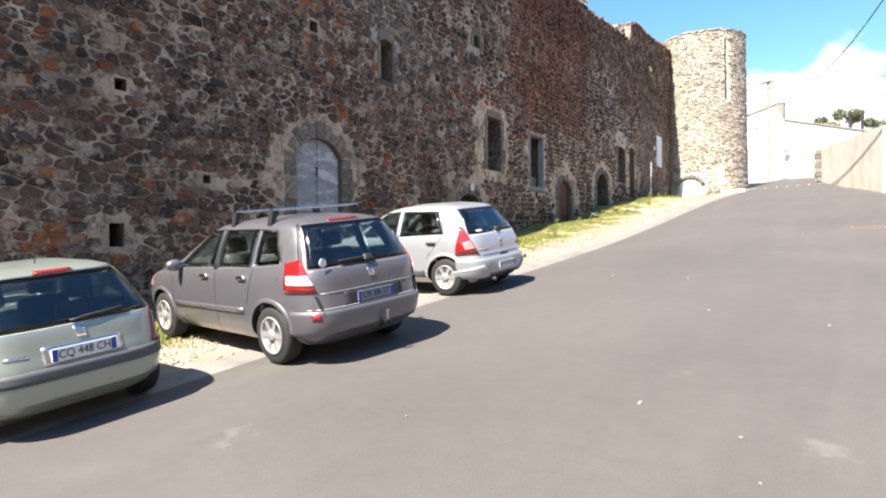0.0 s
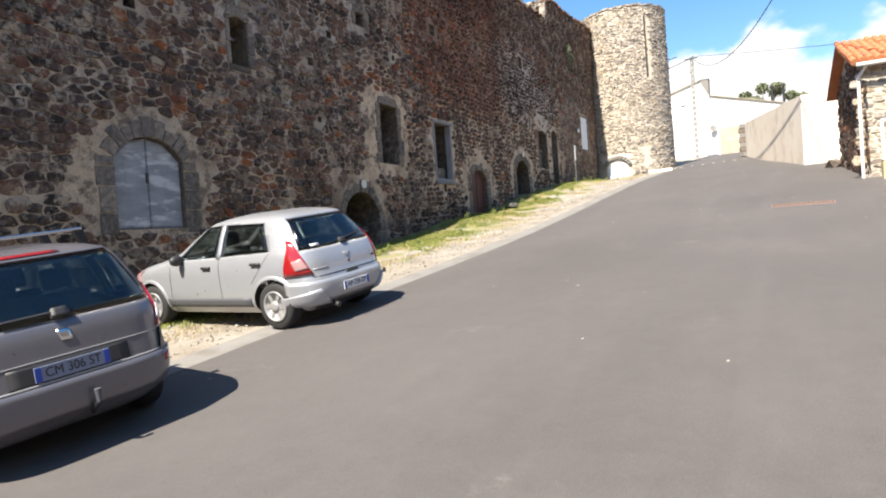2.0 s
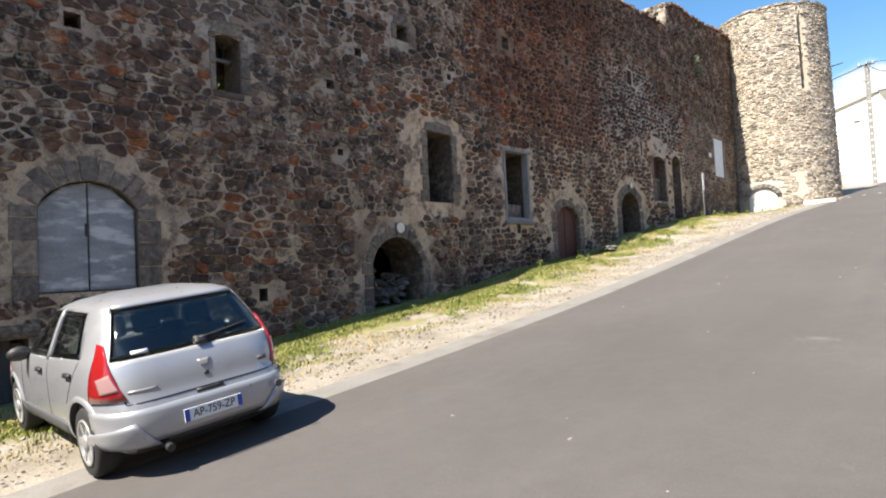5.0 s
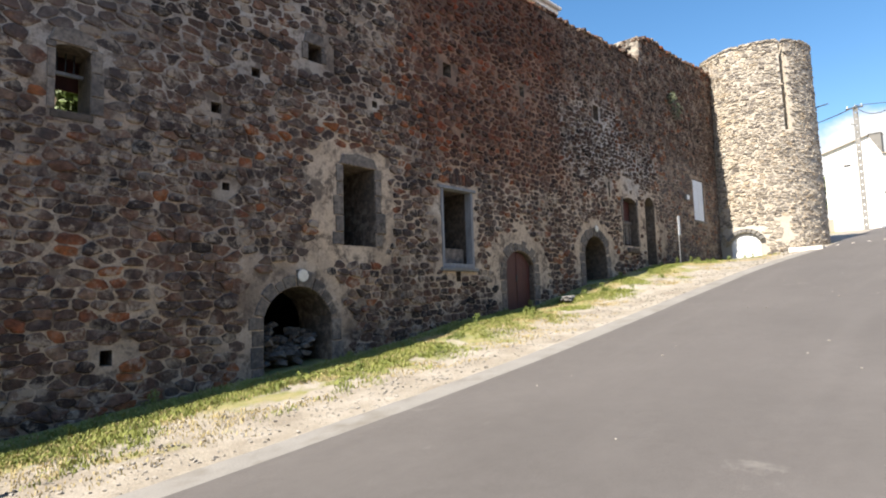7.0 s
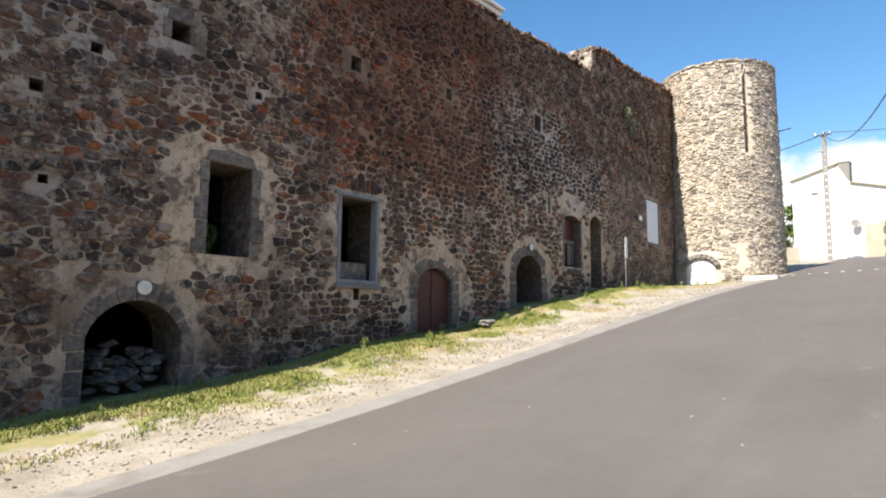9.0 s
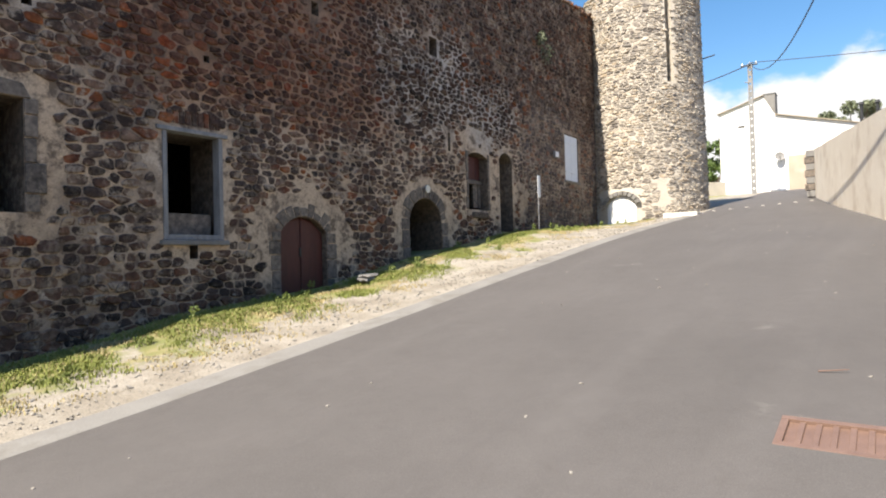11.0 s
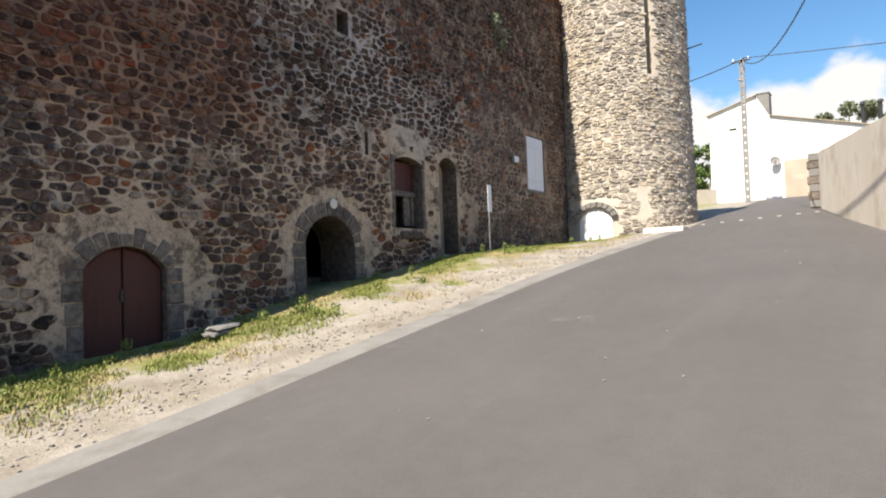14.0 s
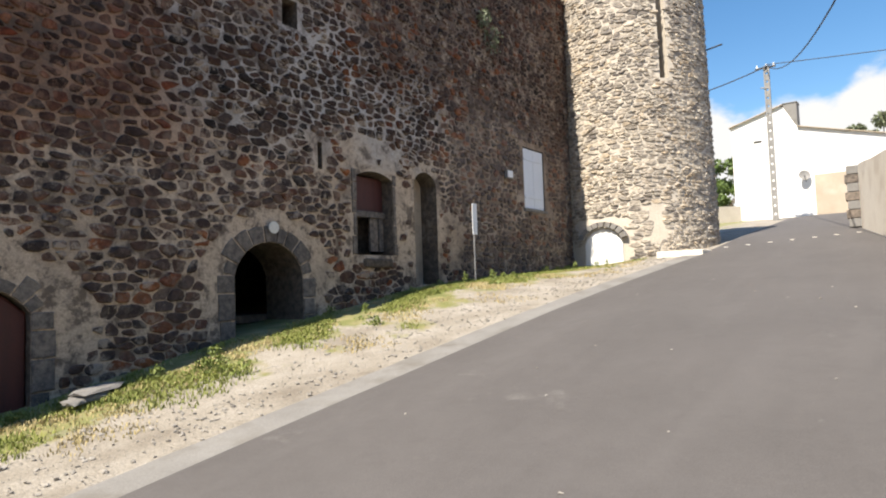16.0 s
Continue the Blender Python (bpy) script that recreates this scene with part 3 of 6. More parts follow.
tops = [(y, wall_top(y) + 0.09 * noise.noise((y * 2.3, 0, 0)) - 0.12) for y in np.arange(41.6, -12.1, -0.4)]
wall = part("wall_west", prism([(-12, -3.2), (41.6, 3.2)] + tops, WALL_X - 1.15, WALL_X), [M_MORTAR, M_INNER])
tagged(wall, "long shaded castle wall of dark brown and rusty field stones in pale mortar", "stone wall", kind="structure")
cutter_bm = bmesh.new()
for y0, y1, z0, z1, rise, depth, _ in OPENINGS.values():
    prism(arch_outline(y0, y1, z0, z1, rise), WALL_X - depth, WALL_X + 0.3, cutter_bm)
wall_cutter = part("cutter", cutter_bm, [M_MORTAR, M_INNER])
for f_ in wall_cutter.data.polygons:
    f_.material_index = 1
cut(wall, wall_cutter)
# the small window widens inwards
wall_cutter = part("cutter", box(WALL_X - 1.5, WALL_X - 0.62, 11.8, 14.0, 5.6, 8.4), [M_MORTAR, M_INNER])
for f_ in wall_cutter.data.polygons:
    f_.material_index = 1
cut(wall, wall_cutter)

SURROUND = {"grey_door": (0.36, 9), "red_door": (0.3, 9), "arch_b": (0.3, 8), "arch_d": (0.34, 9)}


def in_opening(u, v, pad=0.0):
    for key, (y0, y1, z0, z1, rise, _, bare) in OPENINGS.items():
        m = bare + pad + (SURROUND[key][0] if key in SURROUND else 0)
        if y0 - m < u < y1 + m and z0 - bare - pad < v < z1 + m:
            if rise > 0.2 and v > z1 - rise:
                mid, half = (y0 + y1) / 2, (y1 - y0) / 2 + m
                if ((u - mid) / half) ** 2 + ((v - z1 + rise) / (rise + m)) ** 2 > 1.0:
                    continue
            return True
    return False


# bare plaster patches round some openings: y, z, half width, half height
PATCHES = ((17.3, 5.35, 0.75, 1.1), (16.9, 4.0, 0.5, 0.5), (10.95, 3.3, 0.5, 0.75), (8.75, 3.3, 0.4, 0.65), (28.45, 5.2, 1.1, 0.45), (23.95, 4.5, 1.2, 0.42), (15.3, 3.2, 0.35, 0.75), (31.3, 7.1, 1.0, 0.5), (32.2, 5.6, 0.35, 1.0), (34.2, 5.3, 0.5, 0.9), (18.75, 5.3, 0.3, 0.9))


def patchy(u, v):
    return any(((u - y) / a) ** 2 + ((v - z) / b) ** 2 < 0.75 + 0.6 * noise.noise((u * 2, v * 2, 7)) for y, z, a, b in PATCHES)


HALOS = {"red_door": 0.4, "arch_d": 0.28, "arch_b": 0.16, "grey_door": 0.16}


def in_halo(u, v):
    """Plaster left bare round the arched heads."""
    for key, wide in HALOS.items():
        y0, y1, z0, z1, rise, _, _ = OPENINGS[key]
        m = SURROUND[key][0] + wide * (1 + 0.9 * noise.noise((u * 1.7, v * 1.7, 3)))
        mid, half = (y0 + y1) / 2, (y1 - y0) / 2 + m
        if v > z1 - rise - 0.7 and ((u - mid) / half) ** 2 + (max(0, v - z1 + rise) / (rise + m)) ** 2 < 1.0:
            return True
    return False


def wall_spacing(u, v):
    k = 0.38 if u < 14 else 0.38 - 0.09 * min(1, (u - 14) / 10)
    return k * (1 + 0.25 * noise.noise((u * 0.5, v * 0.5, 1)))


def on_wall(u, v):
    return np.interp(u, _wy, _wz) - 0.15 < v < wall_top(u) - 0.02 and not in_opening(u, v, 0.07) and not in_halo(u, v) and not (patchy(u, v) and noise.noise((u * 5, v * 5, 2)) < 0.28)


def on_plane(u, v, h):
    return (WALL_X + h, u, v)


rng = random.Random(5)
cells, squash = stone_cells(-4, 41.35, -0.6, 14.2, wall_spacing, 1.85, 11, on_wall)
verts, faces, near_stones = [], [], []
for c in cells:
    gap = 0.014 + 0.018 * min(1, max(0, (c[0] - 16) / 8)) + 0.034 * noise.noise((c[0] * 0.55, c[1] * 0.7, 9))
    if c[1] < np.interp(c[0], _wy, _wz) + 1.0:
        gap *= 0.6
    o = shaped(c, squash, max(0.005, gap), rng)
    if not o or any(in_opening(a, b) for a, b in o):
        continue
    h = 0.008 + 0.045 * rng.random() ** 1.4
    if 21.2 < c[0] < 26.8 and 2.6 < c[1] < 6.6 and len(near_stones) < 300:
        near_stones.append((o, h))
    else:
        stone_mesh(o, on_plane, h, rng, verts, faces)
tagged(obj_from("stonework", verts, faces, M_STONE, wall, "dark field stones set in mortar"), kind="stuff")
# the ragged crown of the wall
verts, faces = [], []
y = -6.0
while y < 41.2:
    w = rng.uniform(0.22, 0.5)
    for row in range(2):
        boulder((WALL_X - 0.18 - 0.5 * row + rng.uniform(-0.05, 0.05), y + w / 2, wall_top(y + w / 2) - 0.06 + rng.uniform(-0.05, 0.08)), 0.36, w * 0.72, rng.uniform(0.12, 0.2), rng, verts, faces, (0, 0, rng.uniform(-0.2, 0.2)))
    y += w
for _ in range(16):
    boulder((WALL_X - rng.uniform(0.15, 1.0), rng.uniform(33.0, 33.12), rng.uniform(12.65, 13.6)), 0.22, 0.12, 0.11, rng, verts, faces)
tagged(obj_from("crown_stonework", verts, faces, M_STONE, wall, "ragged stones along the broken wall top"), kind="stuff")


# the paler tower stone puts the sun on this end into its colour
part("merlon_end", box(WALL_X - 1.1, WALL_X + 0.01, 32.95, 33.3, 12.5, 13.75, 0.04), M_TOWER, wall, "end face of the raised wall top, in paler stone for its sunlit look")


def block(outline, x0, x1, mat, parent, name="voussoir"):
    """A dressed block with softened edges, its outline in (y, z)."""
    n = len(outline)
    cy, cz = sum(p[0] for p in outline) / n, sum(p[1] for p in outline) / n
    v, f = [], []
    for k, x in ((1, x0), (1, x1 - 0.015), (0.94, x1)):
        v += [(x, cy + (a - cy) * k, cz + (b - cz) * k) for a, b in outline]
    for ring in (0, 1):
        f += [(ring * n + i, ring * n + (i + 1) % n, (ring + 1) * n + (i + 1) % n, (ring + 1) * n + i) for i in range(n)]
    f.append(tuple(range(2 * n, 3 * n)))
    return obj_from(name, v, f, mat, parent)


def surround(key, seed):
    """Dark dressed stones: an arch of wedge blocks over quoins."""
    r = random.Random(seed)
    y0, y1, z0, z1, rise, _, _ = OPENINGS[key]
    t, n = SURROUND[key]
    half, mid = (y1 - y0) / 2, (y0 + y1) / 2
    rad = (half * half + rise * rise) / (2 * rise)
    a = math.asin(min(1, half / rad))
    cz = z1 - rad
    cuts = [-a + 2 * a * (i + (r.uniform(-0.22, 0.22) if 0 < i < n else 0)) / n for i in range(n + 1)]
    for i in range(n):
        a0, a1 = cuts[i] + 0.014, cuts[i + 1] - 0.014
        tt = t * r.uniform(0.5, 1.1)
        ring = [(mid + q * math.sin(b), cz + q * math.cos(b)) for q, b in ((rad + 0.004, a0), (rad + 0.004, (a0 + a1) / 2), (rad + 0.004, a1), (rad + tt, a1), (rad + tt * 1.03, (a0 + a1) / 2), (rad + tt, a0))]
        block(ring, WALL_X - 0.25, WALL_X + r.uniform(0.012, 0.034), M_BASALT, wall)
    for side in (-1, 1):
        z, edge_y = z0 - 0.1, (y0 if side < 0 else y1)
        while z < z1 - rise - 0.1:
            h = min(r.uniform(0.3, 0.5), z1 - rise + 0.02 - z)
            w = t * r.uniform(0.7, 1.05)
            ya, yb = sorted((edge_y + side * 0.004, edge_y + side * w))
            block([(ya, z + 0.012), (yb, z + 0.012), (yb, z + h - 0.012), (ya, z + h - 0.012)], WALL_X - 0.25, WALL_X + r.uniform(0.012, 0.034), M_BASALT, wall, "quoin")
            z += h


for _i, _k in enumerate(SURROUND):
    surround(_k, _i)


def jambs(key, w, seed, lintel=0.22, mat=None):
    """Quoins at both sides and a lintel over a square window."""
    r = random.Random(seed)
    y0, y1, z0, z1, *_ = OPENINGS[key]
    for side, e in ((-1, y0), (1, y1)):
        z = z0
        while z < z1 - 0.05:
            h = min(r.uniform(0.24, 0.48), z1 - z)
            ya, yb = sorted((e + side * 0.004, e + side * w * r.uniform(0.55, 1.15)))
            block([(ya, z + 0.01), (yb, z + 0.01), (yb, z + h - 0.01), (ya, z + h - 0.01)], WALL_X - 0.3, WALL_X + r.uniform(0.02, 0.04), mat or M_BASALT, wall, "quoin")
            z += h
    if lintel:
        mid, half = (y0 + y1) / 2, (y1 - y0) / 2 + 0.1
        block([(mid - half, z1 + 0.004), (mid + half, z1 + 0.004), (mid + half * 0.8, z1 + lintel), (mid, z1 + lintel * 1.25), (mid - half * 0.8, z1 + lintel)], WALL_X - 0.3, WALL_X + 0.03, mat or M_BASALT, wall, "lintel")


jambs("window_b", 0.3, 21)
jambs("window_a", 0.17, 22)
jambs("hole_a", 0.13, 23)
jambs("niche_e", 0.12, 24, 0.0)
for _i in range(9):  # a row of upright stones over the framed window
    _y = 20.72 + 0.125 * _i
    block([(_y, 5.98), (_y + 0.09, 5.98), (_y + 0.1, 6.26 + 0.05 * math.sin(_i * 2.1)), (_y - 0.005, 6.26)], WALL_X - 0.1, WALL_X + 0.03, M_STONE, wall, "soldier_stone")


# ---- doors and windows of the wall ----
def plank_door(name, key, n, mat, label, inset, batten=True):
    """A two-leaved board door that fills an arched opening."""
    y0, y1, z0, z1, rise, _, _ = OPENINGS[key]
    half, mid = (y1 - y0) / 2, (y0 + y1) / 2
    rad = (half * half + rise * rise) / (2 * rise)
    cz = z1 - rad
    door = tagged(thing(name, (WALL_X - inset, mid, z0), label, "door"), kind="structure")

    def head(y):
        return cz + math.sqrt(max(0, rad * rad - (y - mid) ** 2)) - z0 - 0.01

    w = (y1 - y0 - 0.02) / n
    r = random.Random(n)
    for i in range(n):
        a, b = y0 + 0.01 + i * w + 0.004, y0 + 0.01 + (i + 1) * w - 0.004
        if i == n // 2:
            a += 0.008
        if i == n // 2 - 1:
            b -= 0.008
        o = [(a - mid, 0.02), (b - mid, 0.02), (b - mid, head(b)), ((a + b) / 2 - mid, head((a + b) / 2)), (a - mid, head(a))]
        block(o, -0.03, 0.012 + r.uniform(0, 0.008), mat, door, "board")
    if batten:
        for s in (-1, 1):
            part("strap_hinge", box(0.02, 0.03, s * half * 0.95, s * half * 0.3, 0.3, 0.34, 0.003), M_DARKMETAL, door)
    part("lock", box(0.018, 0.05, -0.05, 0.0, (z1 - z0) * 0.5, (z1 - z0) * 0.5 + 0.2, 0.004), M_DARKMETAL, door, "dark iron lock")
    return door


plank_door("door_1", "grey_door", 2, M_GREYDOOR, "weathered grey double board door under a stone arch", 0.12, False)
plank_door("door_2", "red_door", 2, M_REDDOOR, "closed dark red-brown double board door in a stone arch", 0.16, False)

cd = thing("door_4", (WALL_X - 0.3, 8.55, 0.62), "dark cellar hatch half closed by grey upright boards", "door", kind="structure")
for _i in range(4):
    part("board", box(-0.03, 0.012 * (_i % 2), -0.08 + 0.15 * _i, 0.06 + 0.15 * _i, -0.1, 1.1 + 0.03 * (_i % 3), 0.006), M_SHADEWOOD, cd)
part("lintel", box(-0.1, 0.36, -0.72, 0.68, 1.19, 1.38, 0.04), M_INNER, cd, "rough stone lintel")
part("jamb_stone", box(0.0, 0.4, -0.8, -0.5, -0.3, 0.62, 0.08), M_RUBBLE, cd, "rounded grey jamb stone")
win = thing("window_1", (WALL_X - 0.4, 12.32, 5.98), "small barred window open to greenery behind", "window", kind="structure")
part("bar", box(-0.03, 0.03, -0.26, 0.26, 0.68, 0.74, 0.01), M_OLDWOOD, win)
for _y in (-0.12, 0.0, 0.12):
    part("iron_bar", tube((0, _y, 0.74), (0, _y, 1.05), 0.012, seg=8), M_DARKMETAL, win)
part("sill", box(-0.2, 0.42, -0.3, 0.3, -0.13, -0.004, 0.02), M_INNER, win)
# added board that makes the barred upper pane as dark as an interior
part("upper_board", box(-0.5, -0.46, -0.3, 1.1, 0.6, 1.5, 0.005), M_OLDWOOD, win, "dark board added to keep the barred upper pane dark").data.materials[0] = M_REDDOOR

win = thing("window_2", (WALL_X, 21.245, 3.8), "glassless window with a peeling grey-white wooden frame", "window", kind="structure")
part("frame_post", box(-0.2, 0.02, -0.622, -0.535, 0.0, 2.03, 0.012), M_OLDWOOD, win)
part("frame_post", box(-0.2, 0.02, 0.535, 0.622, 0.0, 2.03, 0.012), M_OLDWOOD, win)
part("frame_head", box(-0.2, 0.06, -0.74, 0.72, 2.02, 2.1, 0.015), M_OLDWOOD, win)
part("frame_foot", box(-0.2, 0.02, -0.535, 0.535, 0.0, 0.1, 0.01), M_OLDWOOD, win)
part("sill", box(-0.2, 0.09, -0.7, 0.7, -0.1, -0.004, 0.02), M_CONCRETE, win)
part("panel", box(-0.34, -0.28, -0.52, 0.52, 0.1, 0.52, 0.01), M_BASALT, win, "bare grey board across the foot")

win = thing("window_3", (WALL_X - 0.06, 38.63, 6.45), "closed pale painted shutter high in the wall", "shutter", kind="structure")
part("shutter_leaf", box(-0.02, 0.03, -0.64, -0.005, 0.03, 1.92, 0.008), M_SHUTTER, win)
part("shutter_leaf", box(-0.02, 0.03, 0.005, 0.64, 0.03, 1.92, 0.008), M_SHUTTER, win)
for _z in (0.35, 1.55):
    part("batten", box(0.03, 0.05, -0.6, 0.6, _z, _z + 0.09, 0.006), M_SHUTTER, win)
part("sill", box(-0.05, 0.12, -0.74, 0.74, -0.08, -0.004, 0.015), M_CONCRETE, win)

win = thing("window_4", (WALL_X - 0.3, 31.26, 4.88), "ruined niche window with broken boards and a stone sill", "window", kind="structure")
part("upper_board", box(-0.05, 0.0, -0.56, 0.56, 1.0, 1.78, 0.01), M_OLDWOOD, win, "dark upper board").data.materials[0] = M_REDDOOR
part("cross_beam", box(-0.06, 0.08, -0.57, 0.57, 0.86, 1.0, 0.015), M_BASALT, win)
part("hanging_board", box(-0.03, 0.03, 0.12, 0.36, 0.1, 0.86, 0.01), M_BASALT, win)
part("hanging_board", box(-0.02, 0.04, 0.4, 0.54, 0.1, 0.86, 0.01), M_BASALT, win)
part("sill", box(-0.2, 0.42, -0.4, 0.45, -0.28, -0.08, 0.06), M_INNER, win, "worn projecting stone sill")
part("niche_back", box(-0.03, 0.0, -0.43, 0.43, 0.0, 2.7, 0.01), M_PLASTER, thing("door_3", (WALL_X - 0.5, 33.06, 4.2), "tall walled-up doorway with a plastered back", "doorway", kind="structure"))

# rooms added in darkened masonry to keep the openings dark: a far wall, an opening in it and a floor above
inner = thing("inner_building", (-16, 24, 0), "dark rooms added behind the castle wall to keep its openings dark", "ruin", kind="structure")
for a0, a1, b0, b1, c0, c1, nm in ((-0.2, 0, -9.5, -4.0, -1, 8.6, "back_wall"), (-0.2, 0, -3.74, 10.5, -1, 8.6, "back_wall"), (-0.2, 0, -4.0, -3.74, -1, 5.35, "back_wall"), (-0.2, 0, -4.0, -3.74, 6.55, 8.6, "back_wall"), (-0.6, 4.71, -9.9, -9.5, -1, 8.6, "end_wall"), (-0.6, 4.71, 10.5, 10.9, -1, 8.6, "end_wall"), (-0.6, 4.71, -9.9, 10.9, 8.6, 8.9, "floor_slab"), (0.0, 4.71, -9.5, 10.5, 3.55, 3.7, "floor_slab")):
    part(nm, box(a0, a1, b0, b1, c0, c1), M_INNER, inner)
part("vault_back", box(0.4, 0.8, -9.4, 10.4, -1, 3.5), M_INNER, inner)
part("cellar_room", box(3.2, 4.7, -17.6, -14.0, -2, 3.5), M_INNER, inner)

# roof edge of the building inside the walls
eave = thing("inner_roof", (-10.9, 27.5, 12.9), "pale eave of a roof behind the wall top", "roof")
part("fascia", box(-0.5, 0.35, -14, 0, 0.0, 0.22, 0.02), M_RENDER, eave)
part("gutter", tube((0.42, -14, 0.2), (0.42, 0, 0.2), 0.07, seg=12), M_PIPE, eave)
part("roof_slope", prism([(-14, 0.22), (0.05, 0.22), (0.05, 0.3), (-14, 0.3)], -3, 0.4), M_TILE, eave)

# round enamel signs over the arches
for _y, _z, _r in ((16.45, 3.52, 0.12), (28.5, 5.34, 0.11)):
    sg = thing("round_sign", (WALL_X + 0.05, _y, _z), "small round weathered white plaque on the wall", "plaque", "plaques over the arches")
    part("disc", tube((0, 0, 0), (0.02, 0, 0), _r, seg=28), M_SIGN, sg)
    part("rim", tube((0.0, 0, 0), (0.012, 0, 0), _r + 0.012, seg=28), M_POLE, sg)
    part("boss", tube((0.02, 0, 0), (0.026, 0, 0), _r * 0.7, seg=24), M_SIGN, sg)
jb = thing("junction_box", (WALL_X + 0.05, 36.9, 7.25), "small grey box fixed to the wall", "box")
part("box_body", box(0, 0.1, -0.16, 0.16, 0, 0.24, 0.01), M_CONCRETE, jb)
part("box_lid", box(0.1, 0.115, -0.14, 0.14, 0.02, 0.22, 0.005), M_WHITE, jb)

# thin post with a white plate
gz = ground_z(-9.4, 34.05)
ps = thing("sign_post", (-9.4, 34.05, gz - 0.05), "thin grey post with a narrow white plate by the wall", "signpost")
part("post", tube((0, 0, 0), (0, 0, 1.95), 0.02, seg=10), M_OLDWOOD, ps)
part("plate", box(0.02, 0.035, -0.09, 0.11, 1.2, 1.98, 0.004), M_WHITE, ps, "narrow white plate")

# rubble inside the arch
rb = random.Random(31)
for _i in range(70):
    v, f = [], []
    gy_, s_ = rb.uniform(15.75, 17.0), rb.uniform(0.07, 0.17)
    gx_ = rb.uniform(-11.0, -10.35)
    z_ = 1.62 + (-10.25 - gx_) * 0.75 + rb.uniform(0, 0.4)
    boulder((0, 0, 0), s_ * 1.3, s_, s_ * 0.7, rb, v, f)
    o = obj_from("rubble_stone", v, f, M_RUBBLE)
    o.matrix_basis = pose(gx_, gy_, z_)
    tagged(o, "grey broken stone heaped in the arch", "stone", "rubble heap in the arch")
# flat slabs by the red door
for _i, (dx, dy, dz, sx, sy, sz) in enumerate(((0, 0, 0.04, 0.24, 0.36, 0.07), (0.02, 0.06, 0.12, 0.2, 0.44, 0.045), (0.2, -0.26, 0.02, 0.15, 0.2, 0.05))):
    v, f = [], []
    boulder((0, 0, 0), sx, sy, sz, rb, v, f, (0.05, 0.03, 0.2 * _i))
    o = obj_from("stone_slab", v, f, M_CONCRETE)
    o.matrix_basis = pose(-9.28 + dx, 25.0 + dy, ground_z(-9.28, 25) + dz)
    tagged(o, "flat grey stone slab lying in the grass by the wall", "stone", "slabs by the red door")


# ---- round tower ----
TC, TOP_Z = Vector((-8.6, 43.45, 0)), 15.15


def tower_r(z):
    return 2.72 - 0.014 * (z - 4.5)


def on_tower(u, v, h):
    a, r = u / 2.75, tower_r(v) + h
    return (TC.x + r * math.sin(a), TC.y - r * math.cos(a), v)


tower = thing("tower", (TC.x, TC.y, 4.5), "sunlit round tower of pale flat stones with a slit", "tower")
tv, tf = [], []
SEG, LEV = 64, [3.8, 5, 7, 9, 11, 13, TOP_Z - 0.1]
for z in LEV:
    tv += [(tower_r(z) * math.sin(2 * math.pi * i / SEG), -tower_r(z) * math.cos(2 * math.pi * i / SEG), z - 4.5) for i in range(SEG)]
for z in (TOP_Z - 0.1, 12.0):
    tv += [((tower_r(z) - 0.7) * math.sin(2 * math.pi * i / SEG), -(tower_r(z) - 0.7) * math.cos(2 * math.pi * i / SEG), z - 4.5) for i in range(SEG)]
L = len(LEV) + 2
tf = [(j * SEG + i, j * SEG + (i + 1) % SEG, (j + 1) * SEG + (i + 1) % SEG, (j + 1) * SEG + i) for j in range(L - 1) for i in range(SEG)]
tf += [tuple(range(SEG))[::-1], tuple((L - 1) * SEG + i for i in range(SEG))]
core = obj_from("tower_body", tv, tf, M_TMORTAR, tower)
cb = bmesh.new()
SLOT_A = radians(44)
sx_, sy_ = math.sin(SLOT_A), -math.cos(SLOT_A)
box(-0.15, 0.15, -0.8, 0.8, 10.7 - 4.5, 16 - 4.5, bm=cb)
bmesh.ops.rotate(cb, verts=cb.verts, cent=(0, 0, 0), matrix=Matrix.Rotation(SLOT_A, 3, "Z"))
bmesh.ops.translate(cb, verts=cb.verts, vec=(2.6 * sx_, 2.6 * sy_, 0))
DOOR_A = radians(-5)
db = prism(arch_outline(-0.7, 0.7, -0.3, 1.32, 0.5), -0.4, 0.6)
bmesh.ops.rotate(db, verts=db.verts, cent=(0, 0, 0), matrix=Matrix.Rotation(radians(-90) + DOOR_A, 3, "Z"))
bmesh.ops.translate(db, verts=db.verts, vec=(2.7 * math.sin(DOOR_A), -2.7 * math.cos(DOOR_A), 0.05))
core_cut = part("cutter", cb, M_TMORTAR)
core_cut.location = tower.location
bpy.context.view_layer.update()
cut(core, core_cut)
core_cut = part("cutter", db, M_TMORTAR)
core_cut.location = tower.location
bpy.context.view_layer.update()
cut(core, core_cut)


def on_tower_face(u, v):
    a = u / 2.75
    if abs(a - SLOT_A) * 2.7 < 0.2 and v > 10.6:
        return False
    if abs((a - DOOR_A) * 2.8) < 1.0 and v < 6.2:
        return False
    if v < 4.4 or v > TOP_Z - 0.12 + 0.12 * noise.noise((u, 0, 4)):
        return False
    return not (v < 6.6 and noise.noise((u * 0.9, v * 0.9, 8)) > 0.3)


